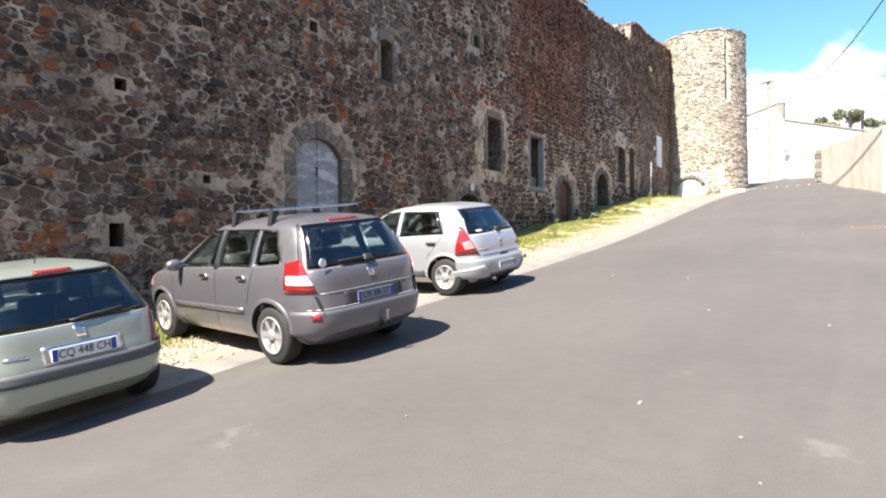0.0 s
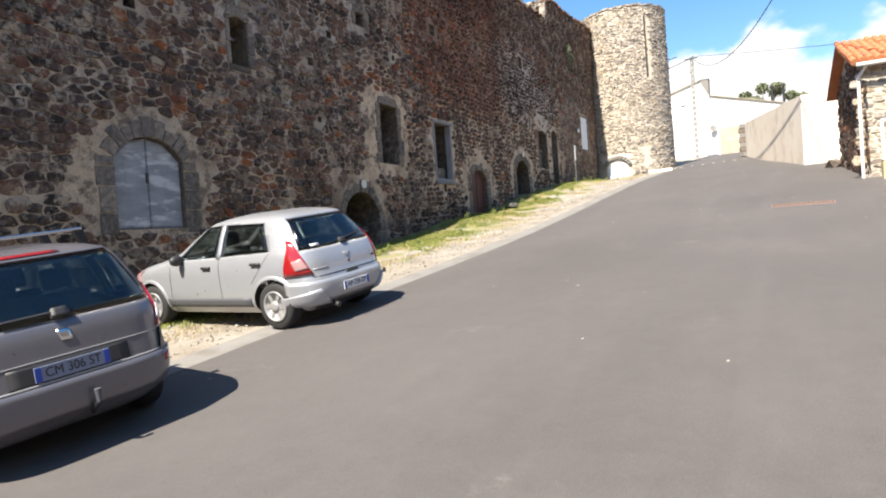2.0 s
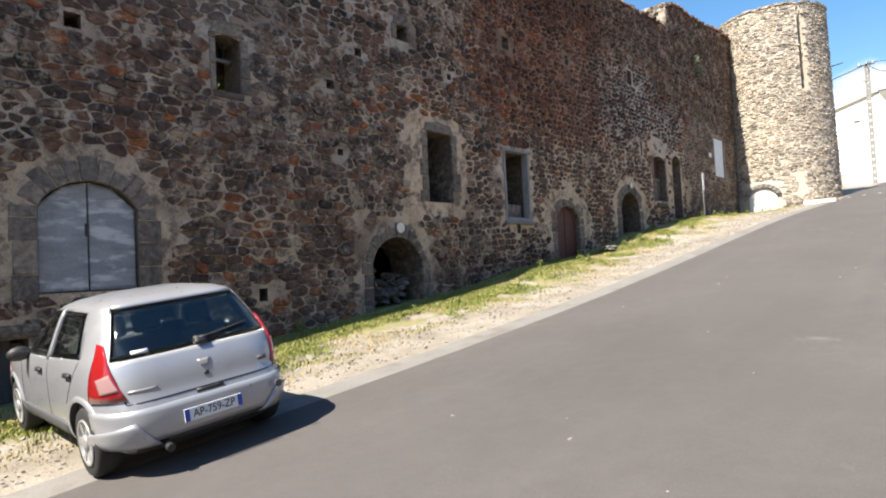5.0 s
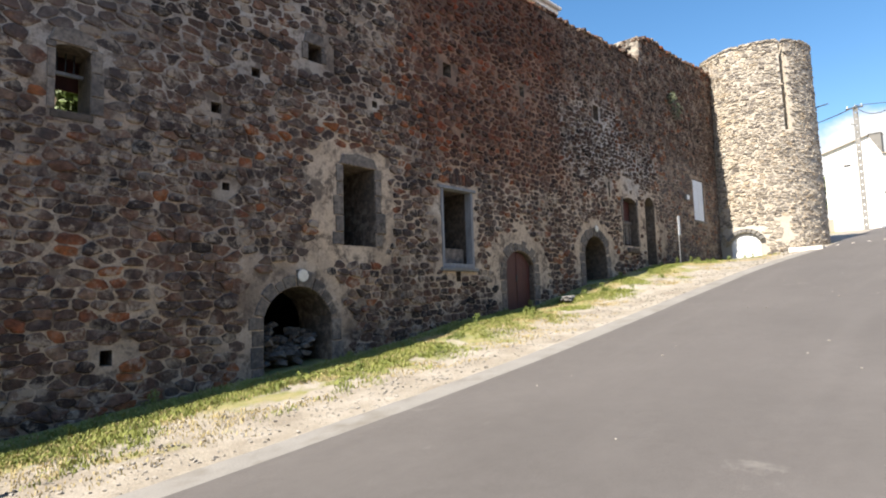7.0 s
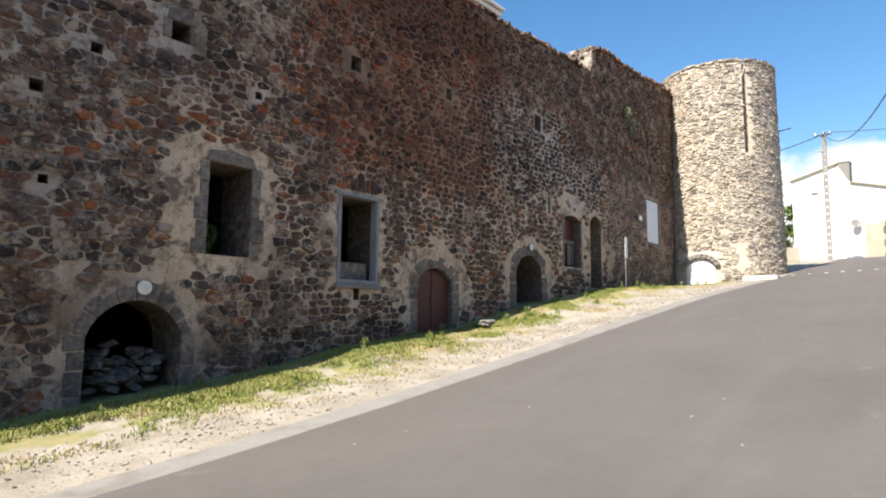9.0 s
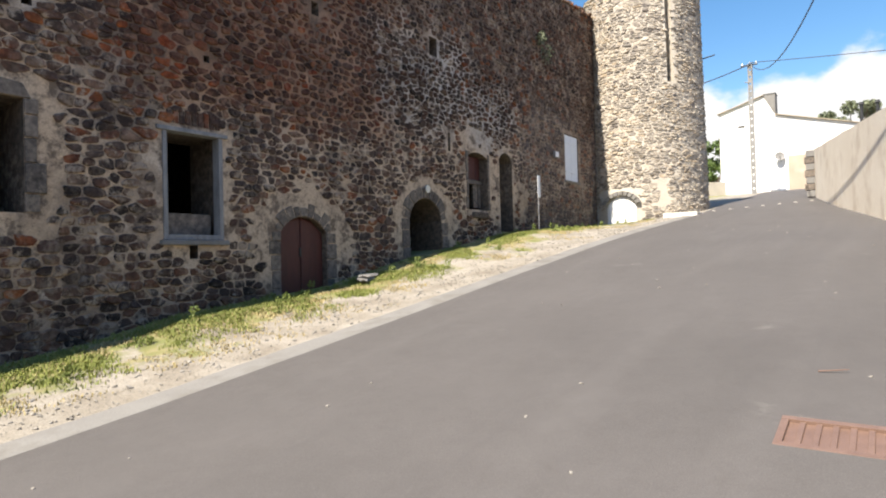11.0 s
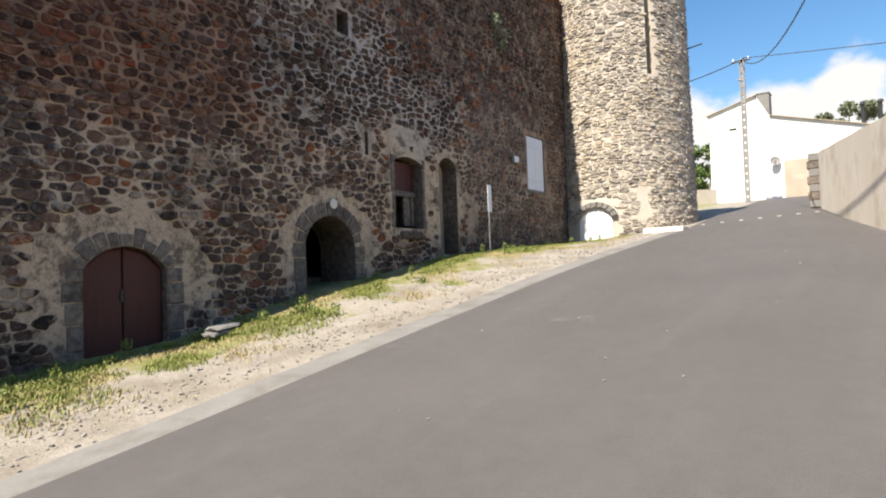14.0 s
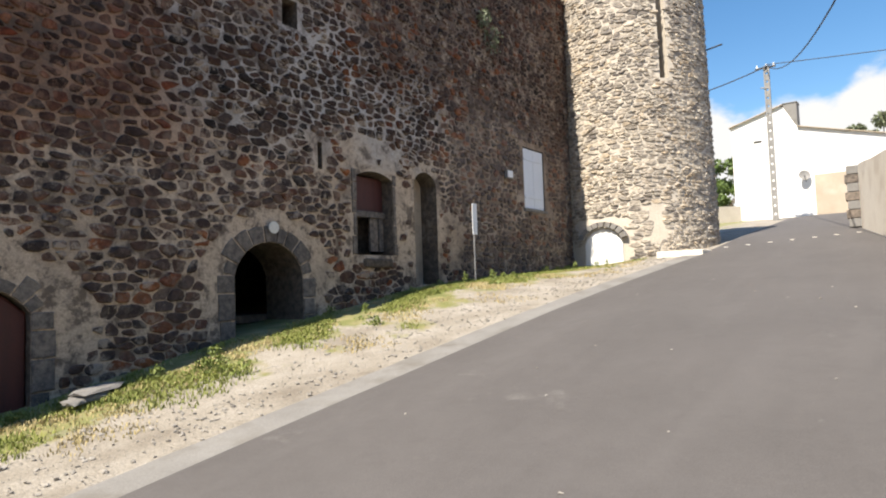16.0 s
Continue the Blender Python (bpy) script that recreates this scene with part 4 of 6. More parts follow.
cells, squash = stone_cells(-5.2, 6.4, 4.3, TOP_Z + 0.1, lambda u, v: 0.36 * (1 + 0.5 * noise.noise((u * 0.6, v * 0.6, 5))), 2.7, 17, on_tower_face)
verts, faces = [], []
tl = Vector(tower.location)
for c in cells:
    o = shaped(c, squash, 0.008 + 0.03 * rng.random(), rng)
    if o:
        stone_mesh(o, lambda u, v, h: tuple(Vector(on_tower(u, v, h)) - tl), 0.01 + 0.05 * rng.random() ** 1.5, rng, verts, faces)
for i in range(90):
    a = -2.2 + 4.8 * i / 90
    if abs(a - SLOT_A) > 0.07:
        for q in (0.15, 0.5):
            boulder(((2.7 - q) * math.sin(a), -(2.7 - q) * math.cos(a), TOP_Z - 4.55 + rng.uniform(-0.03, 0.07)), 0.13, 0.24, 0.09, rng, verts, faces, (0, 0, a + 1.57))
tagged(obj_from("stonework", verts, faces, M_TOWER, tower, "pale flat rubble stones"), kind="stuff")
for i in range(9):
    a0, a1 = -1.25 + 2.5 * i / 9 + 0.02, -1.25 + 2.5 * (i + 1) / 9 - 0.02
    ring = [(q * 0.73 * math.sin(b), 0.74 + q * 0.62 * math.cos(b)) for q, b in ((1.0, a0), (1.0, a1), (1.28, a1), (1.28, a0))]
    o = block(ring, -0.1, 0.07, M_CONCRETE, tower)
    o.matrix_basis = pose(2.7 * math.sin(DOOR_A), -2.7 * math.cos(DOOR_A), 0.05, 0, 0, -90 + math.degrees(DOOR_A))
td = part("tower_door", prism(arch_outline(-0.68, 0.68, -0.25, 1.3, 0.48), -0.06, 0.02), M_WHITE, tower, "white arched board door")
td.matrix_basis = pose(2.6 * math.sin(DOOR_A), -2.6 * math.cos(DOOR_A), 0.05, 0, 0, -90 + math.degrees(DOOR_A))
part("iron_rod", tube((2.5, 0.5, 7.6), (3.15, 0.4, 7.65), 0.03, seg=8), M_DARKMETAL, tower)
slab_z = ground_z(-6.2, 40.9)
sl = part("doorstep_slab", box(-6.9, -5.55, 40.2, 41.5, slab_z - 0.2, slab_z + 0.06, 0.03), M_SIGN)
tagged(sl, "pale concrete slab at the foot of the tower", "slab")


# ---- parked cars ----
def paint(name, colour, metal=0.55, rough=0.32):
    m, nodes, links, bsdf = material(name)
    vec = mapped(nodes, links)
    dust = range_of(nodes, links, noise_of(nodes, links, vec, 5, 6, 0.65), 0.45, 0.75, 0, 0.22)
    col = mix_of(nodes, links, dust, colour, tuple(0.6 * c + 0.09 for c in colour))
    links.new(col, bsdf.inputs["Base Color"])
    links.new(range_of(nodes, links, noise_of(nodes, links, vec, 9, 5), 0.3, 0.7, rough - 0.05, rough + 0.1), bsdf.inputs["Roughness"])
    bsdf.inputs["Metallic"].default_value = metal
    bsdf.inputs["Coat Weight"].default_value, bsdf.inputs["Coat Roughness"].default_value = 0.6, 0.06
    return m


def plain(name, colour, rough, metal=0.0, coat=0.0):
    m, nodes, links, bsdf = material(name)
    vec = mapped(nodes, links)
    col = mix_of(nodes, links, range_of(nodes, links, noise_of(nodes, links, vec, 14, 4), 0.4, 0.8, 0, 0.25), colour, tuple(min(1, c * 1.25 + 0.01) for c in colour))
    links.new(col, bsdf.inputs["Base Color"])
    bsdf.inputs["Roughness"].default_value, bsdf.inputs["Metallic"].default_value = rough, metal
    bsdf.inputs["Coat Weight"].default_value = coat
    return m


M_SILVER = paint("silver_car_paint", (0.36, 0.372, 0.4), 0.4)
M_MAUVE = paint("mauve_grey_car_paint", (0.135, 0.133, 0.152), 0.4)
M_SAGE = paint("sage_silver_car_paint", (0.33, 0.37, 0.335))
M_GLASS, _n, _l, _b = material("tinted_car_glass")
_b.inputs["Base Color"].default_value = (0.62, 0.72, 0.71, 1)
_b.inputs["Transmission Weight"].default_value, _b.inputs["IOR"].default_value = 1.0, 1.5
_l.new(range_of(_n, _l, noise_of(_n, _l, mapped(_n, _l), 6, 4), 0.4, 0.7, 0.01, 0.05), _b.inputs["Roughness"])
M_SEAT = plain("charcoal_seat_cloth", (0.02, 0.021, 0.023), 0.85)
M_TYRE = plain("tyre_rubber", (0.02, 0.02, 0.021), 0.8)
M_RIM = plain("silver_wheel_trim", (0.33, 0.33, 0.335), 0.45, 0.4)
M_BLACK = plain("black_plastic", (0.018, 0.018, 0.02), 0.55)
M_GREYPL = plain("dark_grey_plastic", (0.075, 0.078, 0.088), 0.6)
M_RED = plain("red_lamp_lens", (0.28, 0.01, 0.012), 0.12, 0.0, 1.0)
M_CLEAR = plain("pale_lamp_lens", (0.34, 0.2, 0.2), 0.12, 0.0, 1.0)
M_LENS = plain("white_lamp_lens", (0.72, 0.68, 0.68), 0.15, 0.0, 1.0)
M_CHROME = plain("bright_metal", (0.7, 0.7, 0.7), 0.18, 1.0)
M_PLATE = plain("white_number_plate", (0.66, 0.68, 0.7), 0.35)
M_BLUE = plain("blue_plate_band", (0.02, 0.06, 0.35), 0.4)


class Shape:
    """A car's skin: for each height its rear, front and half width; the plan is a rounded box."""

    def __init__(self, levels, power=6.0):
        zs, *cols = (np.array(c) for c in zip(*levels))
        fine = np.linspace(zs[0], zs[-1], 120)
        kernel = np.hanning(15) / np.hanning(15).sum()
        smooth = [np.convolve(np.pad(np.interp(fine, zs, c), 7, "reflect", reflect_type="odd"), kernel, "valid") for c in cols]
        self.z, self.cols = list(fine), [fine, *smooth]
        self.power = power

    def at(self, z):
        return [float(np.interp(z, self.z, self.cols[i])) for i in (1, 2, 3)]

    def side(self, x, z):
        rear, front, w = self.at(z)
        k = min(1, abs((x - (rear + front) / 2) / ((front - rear) / 2)))
        return w * (1 - k ** self.power) ** (1 / self.power)

    def back(self, y, z):
        rear, front, w = self.at(z)
        k = min(1, abs(y / w))
        return (rear + front) / 2 - (front - rear) / 2 * (1 - k ** self.power) ** (1 / self.power)

    def round(self, s, z):
        rear, front, w = self.at(z)
        a = radians(s)
        c, d, e = math.cos(a), math.sin(a), 2 / self.power
        return ((rear + front) / 2 + (front - rear) / 2 * math.copysign(abs(c) ** e, c), w * math.copysign(abs(d) ** e, d))


def panel(name, quad, where, off, thick, mat, parent, label="", nu=10, nv=7):
    """A fitted panel: the quad's corners (a, z) are carried onto the car's skin by where(a, z) and stand off it."""
    (a0, z0), (a1, z1), (a2, z2), (a3, z3) = quad
    b = bmesh.new()
    rows_ = []
    for j in range(nv + 1):
        v = j / nv
        row = []
        for i in range(nu + 1):
            u = i / nu
            a = (a0 * (1 - u) + a1 * u) * (1 - v) + (a3 * (1 - u) + a2 * u) * v
            z = (z0 * (1 - u) + z1 * u) * (1 - v) + (z3 * (1 - u) + z2 * u) * v
            p, n = where(a, z)
            row.append((b.verts.new(p + n * off), b.verts.new(p + n * (off - thick))))
        rows_.append(row)
    for j in range(nv):
        for i in range(nu):
            q = (rows_[j][i], rows_[j][i + 1], rows_[j + 1][i + 1], rows_[j + 1][i])
            b.faces.new([k[0] for k in q])
            b.faces.new([k[1] for k in q][::-1])
    rim = [rows_[0][i] for i in range(nu + 1)] + [rows_[j][nu] for j in range(1, nv + 1)] + [rows_[nv][i] for i in range(nu - 1, -1, -1)] + [rows_[j][0] for j in range(nv - 1, 0, -1)]
    for p, q in zip(rim, rim[1:] + rim[:1]):
        b.faces.new((p[0], p[1], q[1], q[0]))
    return part(name, b, mat, parent, label, True)


def lathe(profile, seg=30):
    """Turns (radius, y) pairs about the y axis."""
    b = bmesh.new()
    rings = [[b.verts.new((r * math.cos(2 * math.pi * i / seg), y, r * math.sin(2 * math.pi * i / seg))) for i in range(seg)] for r, y in profile]
    for p, q in zip(rings, rings[1:]):
        for i in range(seg):
            b.faces.new((p[i], p[(i + 1) % seg], q[(i + 1) % seg], q[i]))
    b.faces.new(rings[0][::-1])
    b.faces.new(rings[-1])
    return b


def wheel(parent, at, r, spokes, outside):
    """Tyre and trim; outside is +1 when the trim looks to +y."""
    w = new("wheel")
    w.empty_display_size = 0.1
    w.parent = parent
    w.matrix_basis = pose(*at, 0, 0, 0 if outside > 0 else 180)
    k = r * 0.66
    part("tyre", lathe([(k, -0.1), (r * 0.9, -0.105), (r * 0.985, -0.08), (r, -0.04), (r, 0.04), (r * 0.985, 0.08), (r * 0.9, 0.105), (k, 0.098)]), M_TYRE, w, "", True)
    part("rim", lathe([(k * 0.99, 0.05), (k * 1.02, 0.1), (k * 0.93, 0.104), (k * 0.87, 0.07), (0.02, 0.06)]), M_BLACK, w, "", True)
    hub = bmesh.new()
    for i in range(spokes):
        a = 2 * math.pi * i / spokes
        m = Matrix.Rotation(a, 4, "Y")
        s = bmesh.ops.create_cube(hub, size=1, matrix=m @ Matrix.Translation((k * 0.52, 0.088, 0)) @ Matrix.Diagonal((k * 0.86, 0.03, k * 0.36, 1)))
        for v in s["verts"]:
            lx = (m.inverted() @ v.co)
            if lx.x > k * 0.5:
                lx.z *= 0.9
                lx.y += 0.006
                v.co = m @ lx
    bmesh.ops.bevel(hub, geom=hub.edges[:], offset=0.008, segments=2, affect="EDGES")
    part("spokes", hub, M_RIM, w, "silver spokes")
    part("trim_ring", lathe([(k * 0.86, 0.08), (k * 0.88, 0.112), (k * 0.97, 0.114), (k * 1.0, 0.1)]), M_RIM, w, "", True)
    part("hub_cap", lathe([(0.075, 0.085), (0.07, 0.115), (0.03, 0.122), (0.005, 0.123)], 18), M_RIM, w, "", True)


def number_plate(parent, text, at, tilt=0.0, tint=None):
    pl_ = part("number_plate", box(-0.008, 0.004, -0.26, 0.26, -0.055, 0.055, 0.003), tint or M_PLATE, parent)
    pl_.matrix_basis = pose(*at, 0, tilt, 0)
    for s in (-1, 1):
        part("blue_band", box(-0.0105, -0.006, s * 0.258, s * 0.217, -0.052, 0.052), M_BLUE, pl_)
    cu = bpy.data.curves.new("characters", "FONT")
    cu.body, cu.size, cu.extrude = text, 0.098, 0.001
    cu.align_x, cu.align_y = "CENTER", "CENTER"
    cu.materials.append(M_BLACK)
    tx = new("characters", cu)
    tx.parent = pl_
    tx.matrix_basis = Matrix.Translation((-0.011, 0, 0)) @ Matrix(((0, 0, -1, 0), (-1, 0, 0, 0), (0, 1, 0, 0), (0, 0, 0, 1))) @ Matrix.Diagonal((0.86, 1, 1, 1))
    return pl_


def carve(car, body, cutter):
    """Takes the cutter out of a car's body; the cut faces are dark trim."""
    for f in cutter.data.polygons:
        f.material_index = 1
    cutter.parent = None
    cutter.matrix_basis = car.matrix_basis
    bpy.context.view_layer.update()
    cut(body, cutter)


def glaze(name, quad, where, car, label="", nu=10, nv=7):
    """A window: a hole through the skin and a pane of glass set into it."""
    body = next(c for c in car.children if c.name.startswith("body"))
    carve(car, body, panel("cutter", quad, where, 0.08, 0.3, [M_BLACK, M_BLACK], None, "", max(4, nu // 2), 4))
    pane = panel(name, quad, where, 0.003, 0.005, M_GLASS, car, label, nu, nv)
    pane.visible_shadow = False
    return pane


def cabin(car, rows, belt, width):
    """Seats with head rests, a parcel shelf's height below the glass, and a dashboard; rows: (x, places)."""
    for x, places in rows:
        for y in places:
            b = box(-0.09, 0.09, -0.24, 0.24, 0.0, 0.62, 0.07)
            seat = part("seat", b, M_SEAT, car, "", True)
            seat.matrix_basis = pose(x, y, belt - 0.5, 0, 14, 0)
            part("head_rest", box(-0.05, 0.06, -0.13, 0.13, 0.65, 0.85, 0.05), M_SEAT, seat, "", True)
    front = rows[0][0]
    part("dashboard", box(front + 0.75, front + 1.05, -width, width, belt - 0.3, belt - 0.02, 0.06), M_SEAT, car, "", True)
    rim = bmesh.new()
    for i in range(20):
        a0, a1 = 2 * math.pi * i / 20, 2 * math.pi * (i + 1) / 20
        tube((0, 0.19 * math.cos(a0), 0.19 * math.sin(a0)), (0, 0.19 * math.cos(a1), 0.19 * math.sin(a1)), 0.016, seg=6, bm=rim)
    part("steering_wheel", rim, M_BLACK, car, "", True).matrix_basis = pose(front + 0.62, 0.36, belt - 0.02, 0, -25, 0)


def build_car(name, at, heading, label, group, shape, base, radius, track, mat, spokes, size=1.0):
    """The body with its wheel arches and wheels; the origin lies under the rear axle's middle and x points ahead."""
    car = tagged(new(name), label, "car", group)
    car.empty_display_size = 0.2
    car.matrix_basis = Matrix.Translation((*at, ground_z(*at))) @ pose(0, 0, 0, 6.1, 0, 0) @ pose(0, 0, 0, 0, 0, heading) @ Matrix.Scale(size, 4)
    b = bmesh.new()
    seg = 72
    rings = []
    for z in np.linspace(shape.z[0], shape.z[-1], 34):
        rings.append([b.verts.new((*shape.round(360 * i / seg, z), z)) for i in range(seg)])
    for p, q in zip(rings, rings[1:]):
        for i in range(seg):
            b.faces.new((p[i], p[(i + 1) % seg], q[(i + 1) % seg], q[i]))
    b.faces.new(rings[0][::-1])
    b.faces.new(rings[-1])
    body = part("body", b, [mat, M_BLACK], car)
    cb_ = bmesh.new()
    for x in (0, base):
        for s in (-1, 1):
            tube((x, s * (track / 2 - 0.2), radius), (x, s * 1.2, radius), radius + 0.055, seg=40, bm=cb_)
    cu_ = part("cutter", cb_, [mat, M_BLACK])
    for f in cu_.data.polygons:
        f.material_index = 1
    cu_.matrix_basis = car.matrix_basis
    bpy.context.view_layer.update()
    cut(body, cu_)
    # the cabin is hollow: its inner skin follows the outer one
    b = bmesh.new()
    rings = []
    for z in np.linspace(0.55, shape.z[-1] - 0.06, 14):
        rear_x, front_x, w_ = shape.at(z)
        rear_x, front_x = rear_x + 0.1, min(front_x - 0.1, base - 0.4)
        mid_x, half_x = (rear_x + front_x) / 2, (front_x - rear_x) / 2
        ring = []
        for i in range(40):
            c, d = math.cos(2 * math.pi * i / 40), math.sin(2 * math.pi * i / 40)
            ring.append(b.verts.new((mid_x + half_x * math.copysign(abs(c) ** 0.35, c), (w_ - 0.06) * math.copysign(abs(d) ** 0.35, d), z)))
        rings.append(ring)
    for p, q in zip(rings, rings[1:]):
        for i in range(40):
            b.faces.new((p[i], p[(i + 1) % 40], q[(i + 1) % 40], q[i]))
    b.faces.new(rings[0][::-1])
    b.faces.new(rings[-1])
    carve(car, body, part("cutter", b, [mat, M_BLACK]))
    me = body.data
    me.polygons.foreach_set("use_smooth", [p.material_index == 0 for p in me.polygons])
    me.set_sharp_from_angle(angle=radians(38))
    for x in (0, base):
        for s in (-1, 1):
            wheel(car, (x, s * (track / 2 - 0.06), radius), radius, spokes, s)
            lip = bmesh.new()
            n = 22
            prev = None
            for i in range(n + 1):
                a = radians(-12 + 204 * i / n)
                ring = []
                for rr, dy in ((radius + 0.05, 0.012), (radius + 0.085, 0.016), (radius + 0.1, -0.004)):
                    px, pz = x + rr * math.cos(a), max(0.2, radius + rr * math.sin(a))
                    ring.append(lip.verts.new((px, s * (shape.side(px, pz) + dy), pz)))
                if prev:
                    for j in range(2):
                        lip.faces.new((prev[j], prev[j + 1], ring[j + 1], ring[j]))
                prev = ring
            part("arch_lip", lip, mat, car, "", True)

    def flank(s):
        def where(x, z):
            return Vector((x, s * shape.side(x, z), z)), Vector((0, s, 0.35 if z > 0.95 else 0)).normalized()
        return where

    def rear(y, z):
        return Vector((shape.back(y, z), y, z)), Vector((-1, 0, 0.35 if z > 0.95 else 0)).normalized()

    def corner(s, z):
        x, y = shape.round(s, z)
        x1, y1 = shape.round(s + 1, z)
        x0, y0 = shape.round(s - 1, z)
        return Vector((x, y, z)), Vector((y1 - y0, x0 - x1, 0)).normalized()

    def nose(y, z):
        r_, f_, w_ = shape.at(z)
        return Vector((r_ + f_ - shape.back(y, z), y, z)), Vector((1, 0, 0.6)).normalized()

    return car, flank, rear, corner, nose


def mirror(car, x, y, z, mat):
    for s in (-1, 1):
        b = bmesh.new()
        bmesh.ops.create_icosphere(b, subdivisions=2, radius=1, matrix=Matrix.Translation((x, s * (y + 0.1), z)) @ Matrix.Diagonal((0.065, 0.115, 0.08, 1)))
        m_ = part("wing_mirror", b, mat, car, "", True)
        part("mirror_arm", tube((x, s * (y - 0.04), z - 0.05), (x, s * (y + 0.06), z - 0.03), 0.025, seg=8), M_BLACK, m_)


def handles(car, flank, spots, mat):
    for x, z in spots:
        for s in (-1, 1):
            panel("door_handle", [(x, z), (x + 0.17, z), (x + 0.17, z + 0.035), (x, z + 0.035)], flank(s), 0.03, 0.03, mat, car, "", 4, 2)


def seams(car, flank, lines):
    """Door gaps as thin dark strips; each line runs from (x, z) to (x, z)."""
    for (xa, za), (xb, zb) in lines:
        for s in (-1, 1):
            panel("door_gap", [(xa - 0.004, za), (xa + 0.004, za), (xb + 0.004, zb), (xb - 0.004, zb)], flank(s), 0.002, 0.004, M_BLACK, car, "", 1, 12)


# the silver hatchback
shape = Shape([(0.2, -0.5, 3.1, 0.74), (0.3, -0.62, 3.22, 0.84), (0.45, -0.67, 3.28, 0.87), (0.6, -0.66, 3.28, 0.875), (0.68, -0.62, 3.25, 0.873), (0.8, -0.6, 3.2, 0.87), (0.9, -0.57, 2.9, 0.855), (0.98, -0.53, 2.35, 0.835), (1.05, -0.49, 2.1, 0.8), (1.2, -0.38, 1.85, 0.74), (1.38, -0.23, 1.52, 0.655), (1.46, -0.14, 1.34, 0.6), (1.505, 0.05, 1.1, 0.5), (1.525, 0.3, 0.85, 0.3)])
car, flank, rear, corner, nose = build_car("silver_car", (-5.7, 9.41), 178.5, "silver five-door hatchback parked nose to the wall", "parked cars", shape, 2.59, 0.31, 1.62, M_SILVER, 6, 1.02)
glaze("rear_window", [(-0.7, 1.0), (0.7, 1.0), (0.55, 1.41), (-0.55, 1.41)], rear, car, "dark rear window", 34, 8)
for s in (-1, 1):
    glaze("front_door_window", [(1.02, 0.99), (1.92, 0.97), (1.35, 1.4), (1.02, 1.41)], flank(s), car)
    glaze("rear_door_window", [(0.02, 1.02), (0.94, 0.99), (0.94, 1.41), (0.2, 1.39)], flank(s), car)
    panel("pillar_trim", [(0.94, 0.97), (1.02, 0.97), (1.02, 1.42), (0.94, 1.42)], flank(s), 0.007, 0.01, M_SILVER, car, "", 2, 6)
    tl_ = panel("tail_lamp", [(180 - s * 24, 0.69), (180 - s * 60, 0.68), (180 - s * 55, 1.15), (180 - s * 46, 1.13)], corner, 0.018, 0.024, M_RED, car, "red wedge tail lamp")
    panel("clear_lens", [(180 - s * 29, 0.77), (180 - s * 46, 0.75), (180 - s * 50, 0.87), (180 - s * 37, 0.91)], corner, 0.026, 0.012, M_CLEAR, tl_)
    panel("side_moulding", [(0.42, 0.3), (2.2, 0.3), (2.2, 0.43), (0.42, 0.43)], flank(s), 0.012, 0.014, M_GREYPL, car, "", 10, 3)
    panel("head_lamp", [(180 - s * 152, 0.66), (180 - s * 118, 0.68), (180 - s * 125, 0.86), (180 - s * 150, 0.8)], corner, 0.012, 0.02, M_CLEAR, car)
glaze("windscreen", [(-0.66, 1.02), (0.66, 1.02), (0.52, 1.44), (-0.52, 1.44)], nose, car, "", 30, 8)
panel("bumper", [(180 - 62, 0.31), (180 + 62, 0.31), (180 + 62, 0.6), (180 - 62, 0.6)], corner, 0.022, 0.03, M_SILVER, car, "", 30, 6)
for s in (-1, 1):
    panel("bumper_corner", [(180 - s * 9, 0.27), (180 - s * 66, 0.28), (180 - s * 66, 0.41), (180 - s * 22, 0.5)], corner, 0.05, 0.05, M_SILVER, car, "", 16, 6)
    panel("tailgate_side_gap", [(s * 0.66, 0.65), (s * 0.668, 0.65), (s * 0.73, 0.99), (s * 0.722, 0.99)], rear, 0.004, 0.01, M_BLACK, car, "", 1, 8)
panel("under_tray", [(-0.6, 0.205), (0.6, 0.205), (0.62, 0.3), (-0.62, 0.3)], rear, 0.012, 0.03, M_BLACK, car, "black lower valance", 16, 3)
cabin(car, ((1.05, (-0.36, 0.36)), (0.2, (-0.4, 0.1, 0.42))), 0.98, 0.68)
panel("tailgate_gap", [(-0.66, 0.645), (0.66, 0.645), (0.66, 0.655), (-0.66, 0.655)], rear, 0.004, 0.01, M_BLACK, car, "", 14, 1)
panel("latch", [(-0.12, 0.615), (0.12, 0.615), (0.12, 0.645), (-0.12, 0.645)], rear, 0.01, 0.014, M_BLACK, car, "", 4, 1)
number_plate(car, "AP-759-ZP", (-0.712, 0.02, 0.46))
panel("badge", [(-0.03, 0.82), (0.03, 0.82), (0.06, 0.88), (-0.06, 0.88)], rear, 0.008, 0.01, M_RIM, car, "plain chrome emblem", 4, 3)
panel("keyhole", [(-0.02, 0.74), (0.02, 0.74), (0.02, 0.775), (-0.02, 0.775)], rear, 0.006, 0.01, M_BLACK, car, "", 2, 2)
panel("name_bars", [(0.42, 0.735), (0.64, 0.735), (0.64, 0.755), (0.42, 0.755)], rear, 0.005, 0.008, M_RIM, car, "plain chrome lettering bar", 4, 1)
panel("sticker", [(-0.6, 0.74), (-0.5, 0.74), (-0.5, 0.78), (-0.6, 0.78)], rear, 0.005, 0.008, M_GREYPL, car, "", 2, 1)
panel("window_sticker", [(0.42, 1.03), (0.55, 1.03), (0.55, 1.06), (0.42, 1.06)], rear, 0.014, 0.01, M_PLATE, car, "", 2, 1)
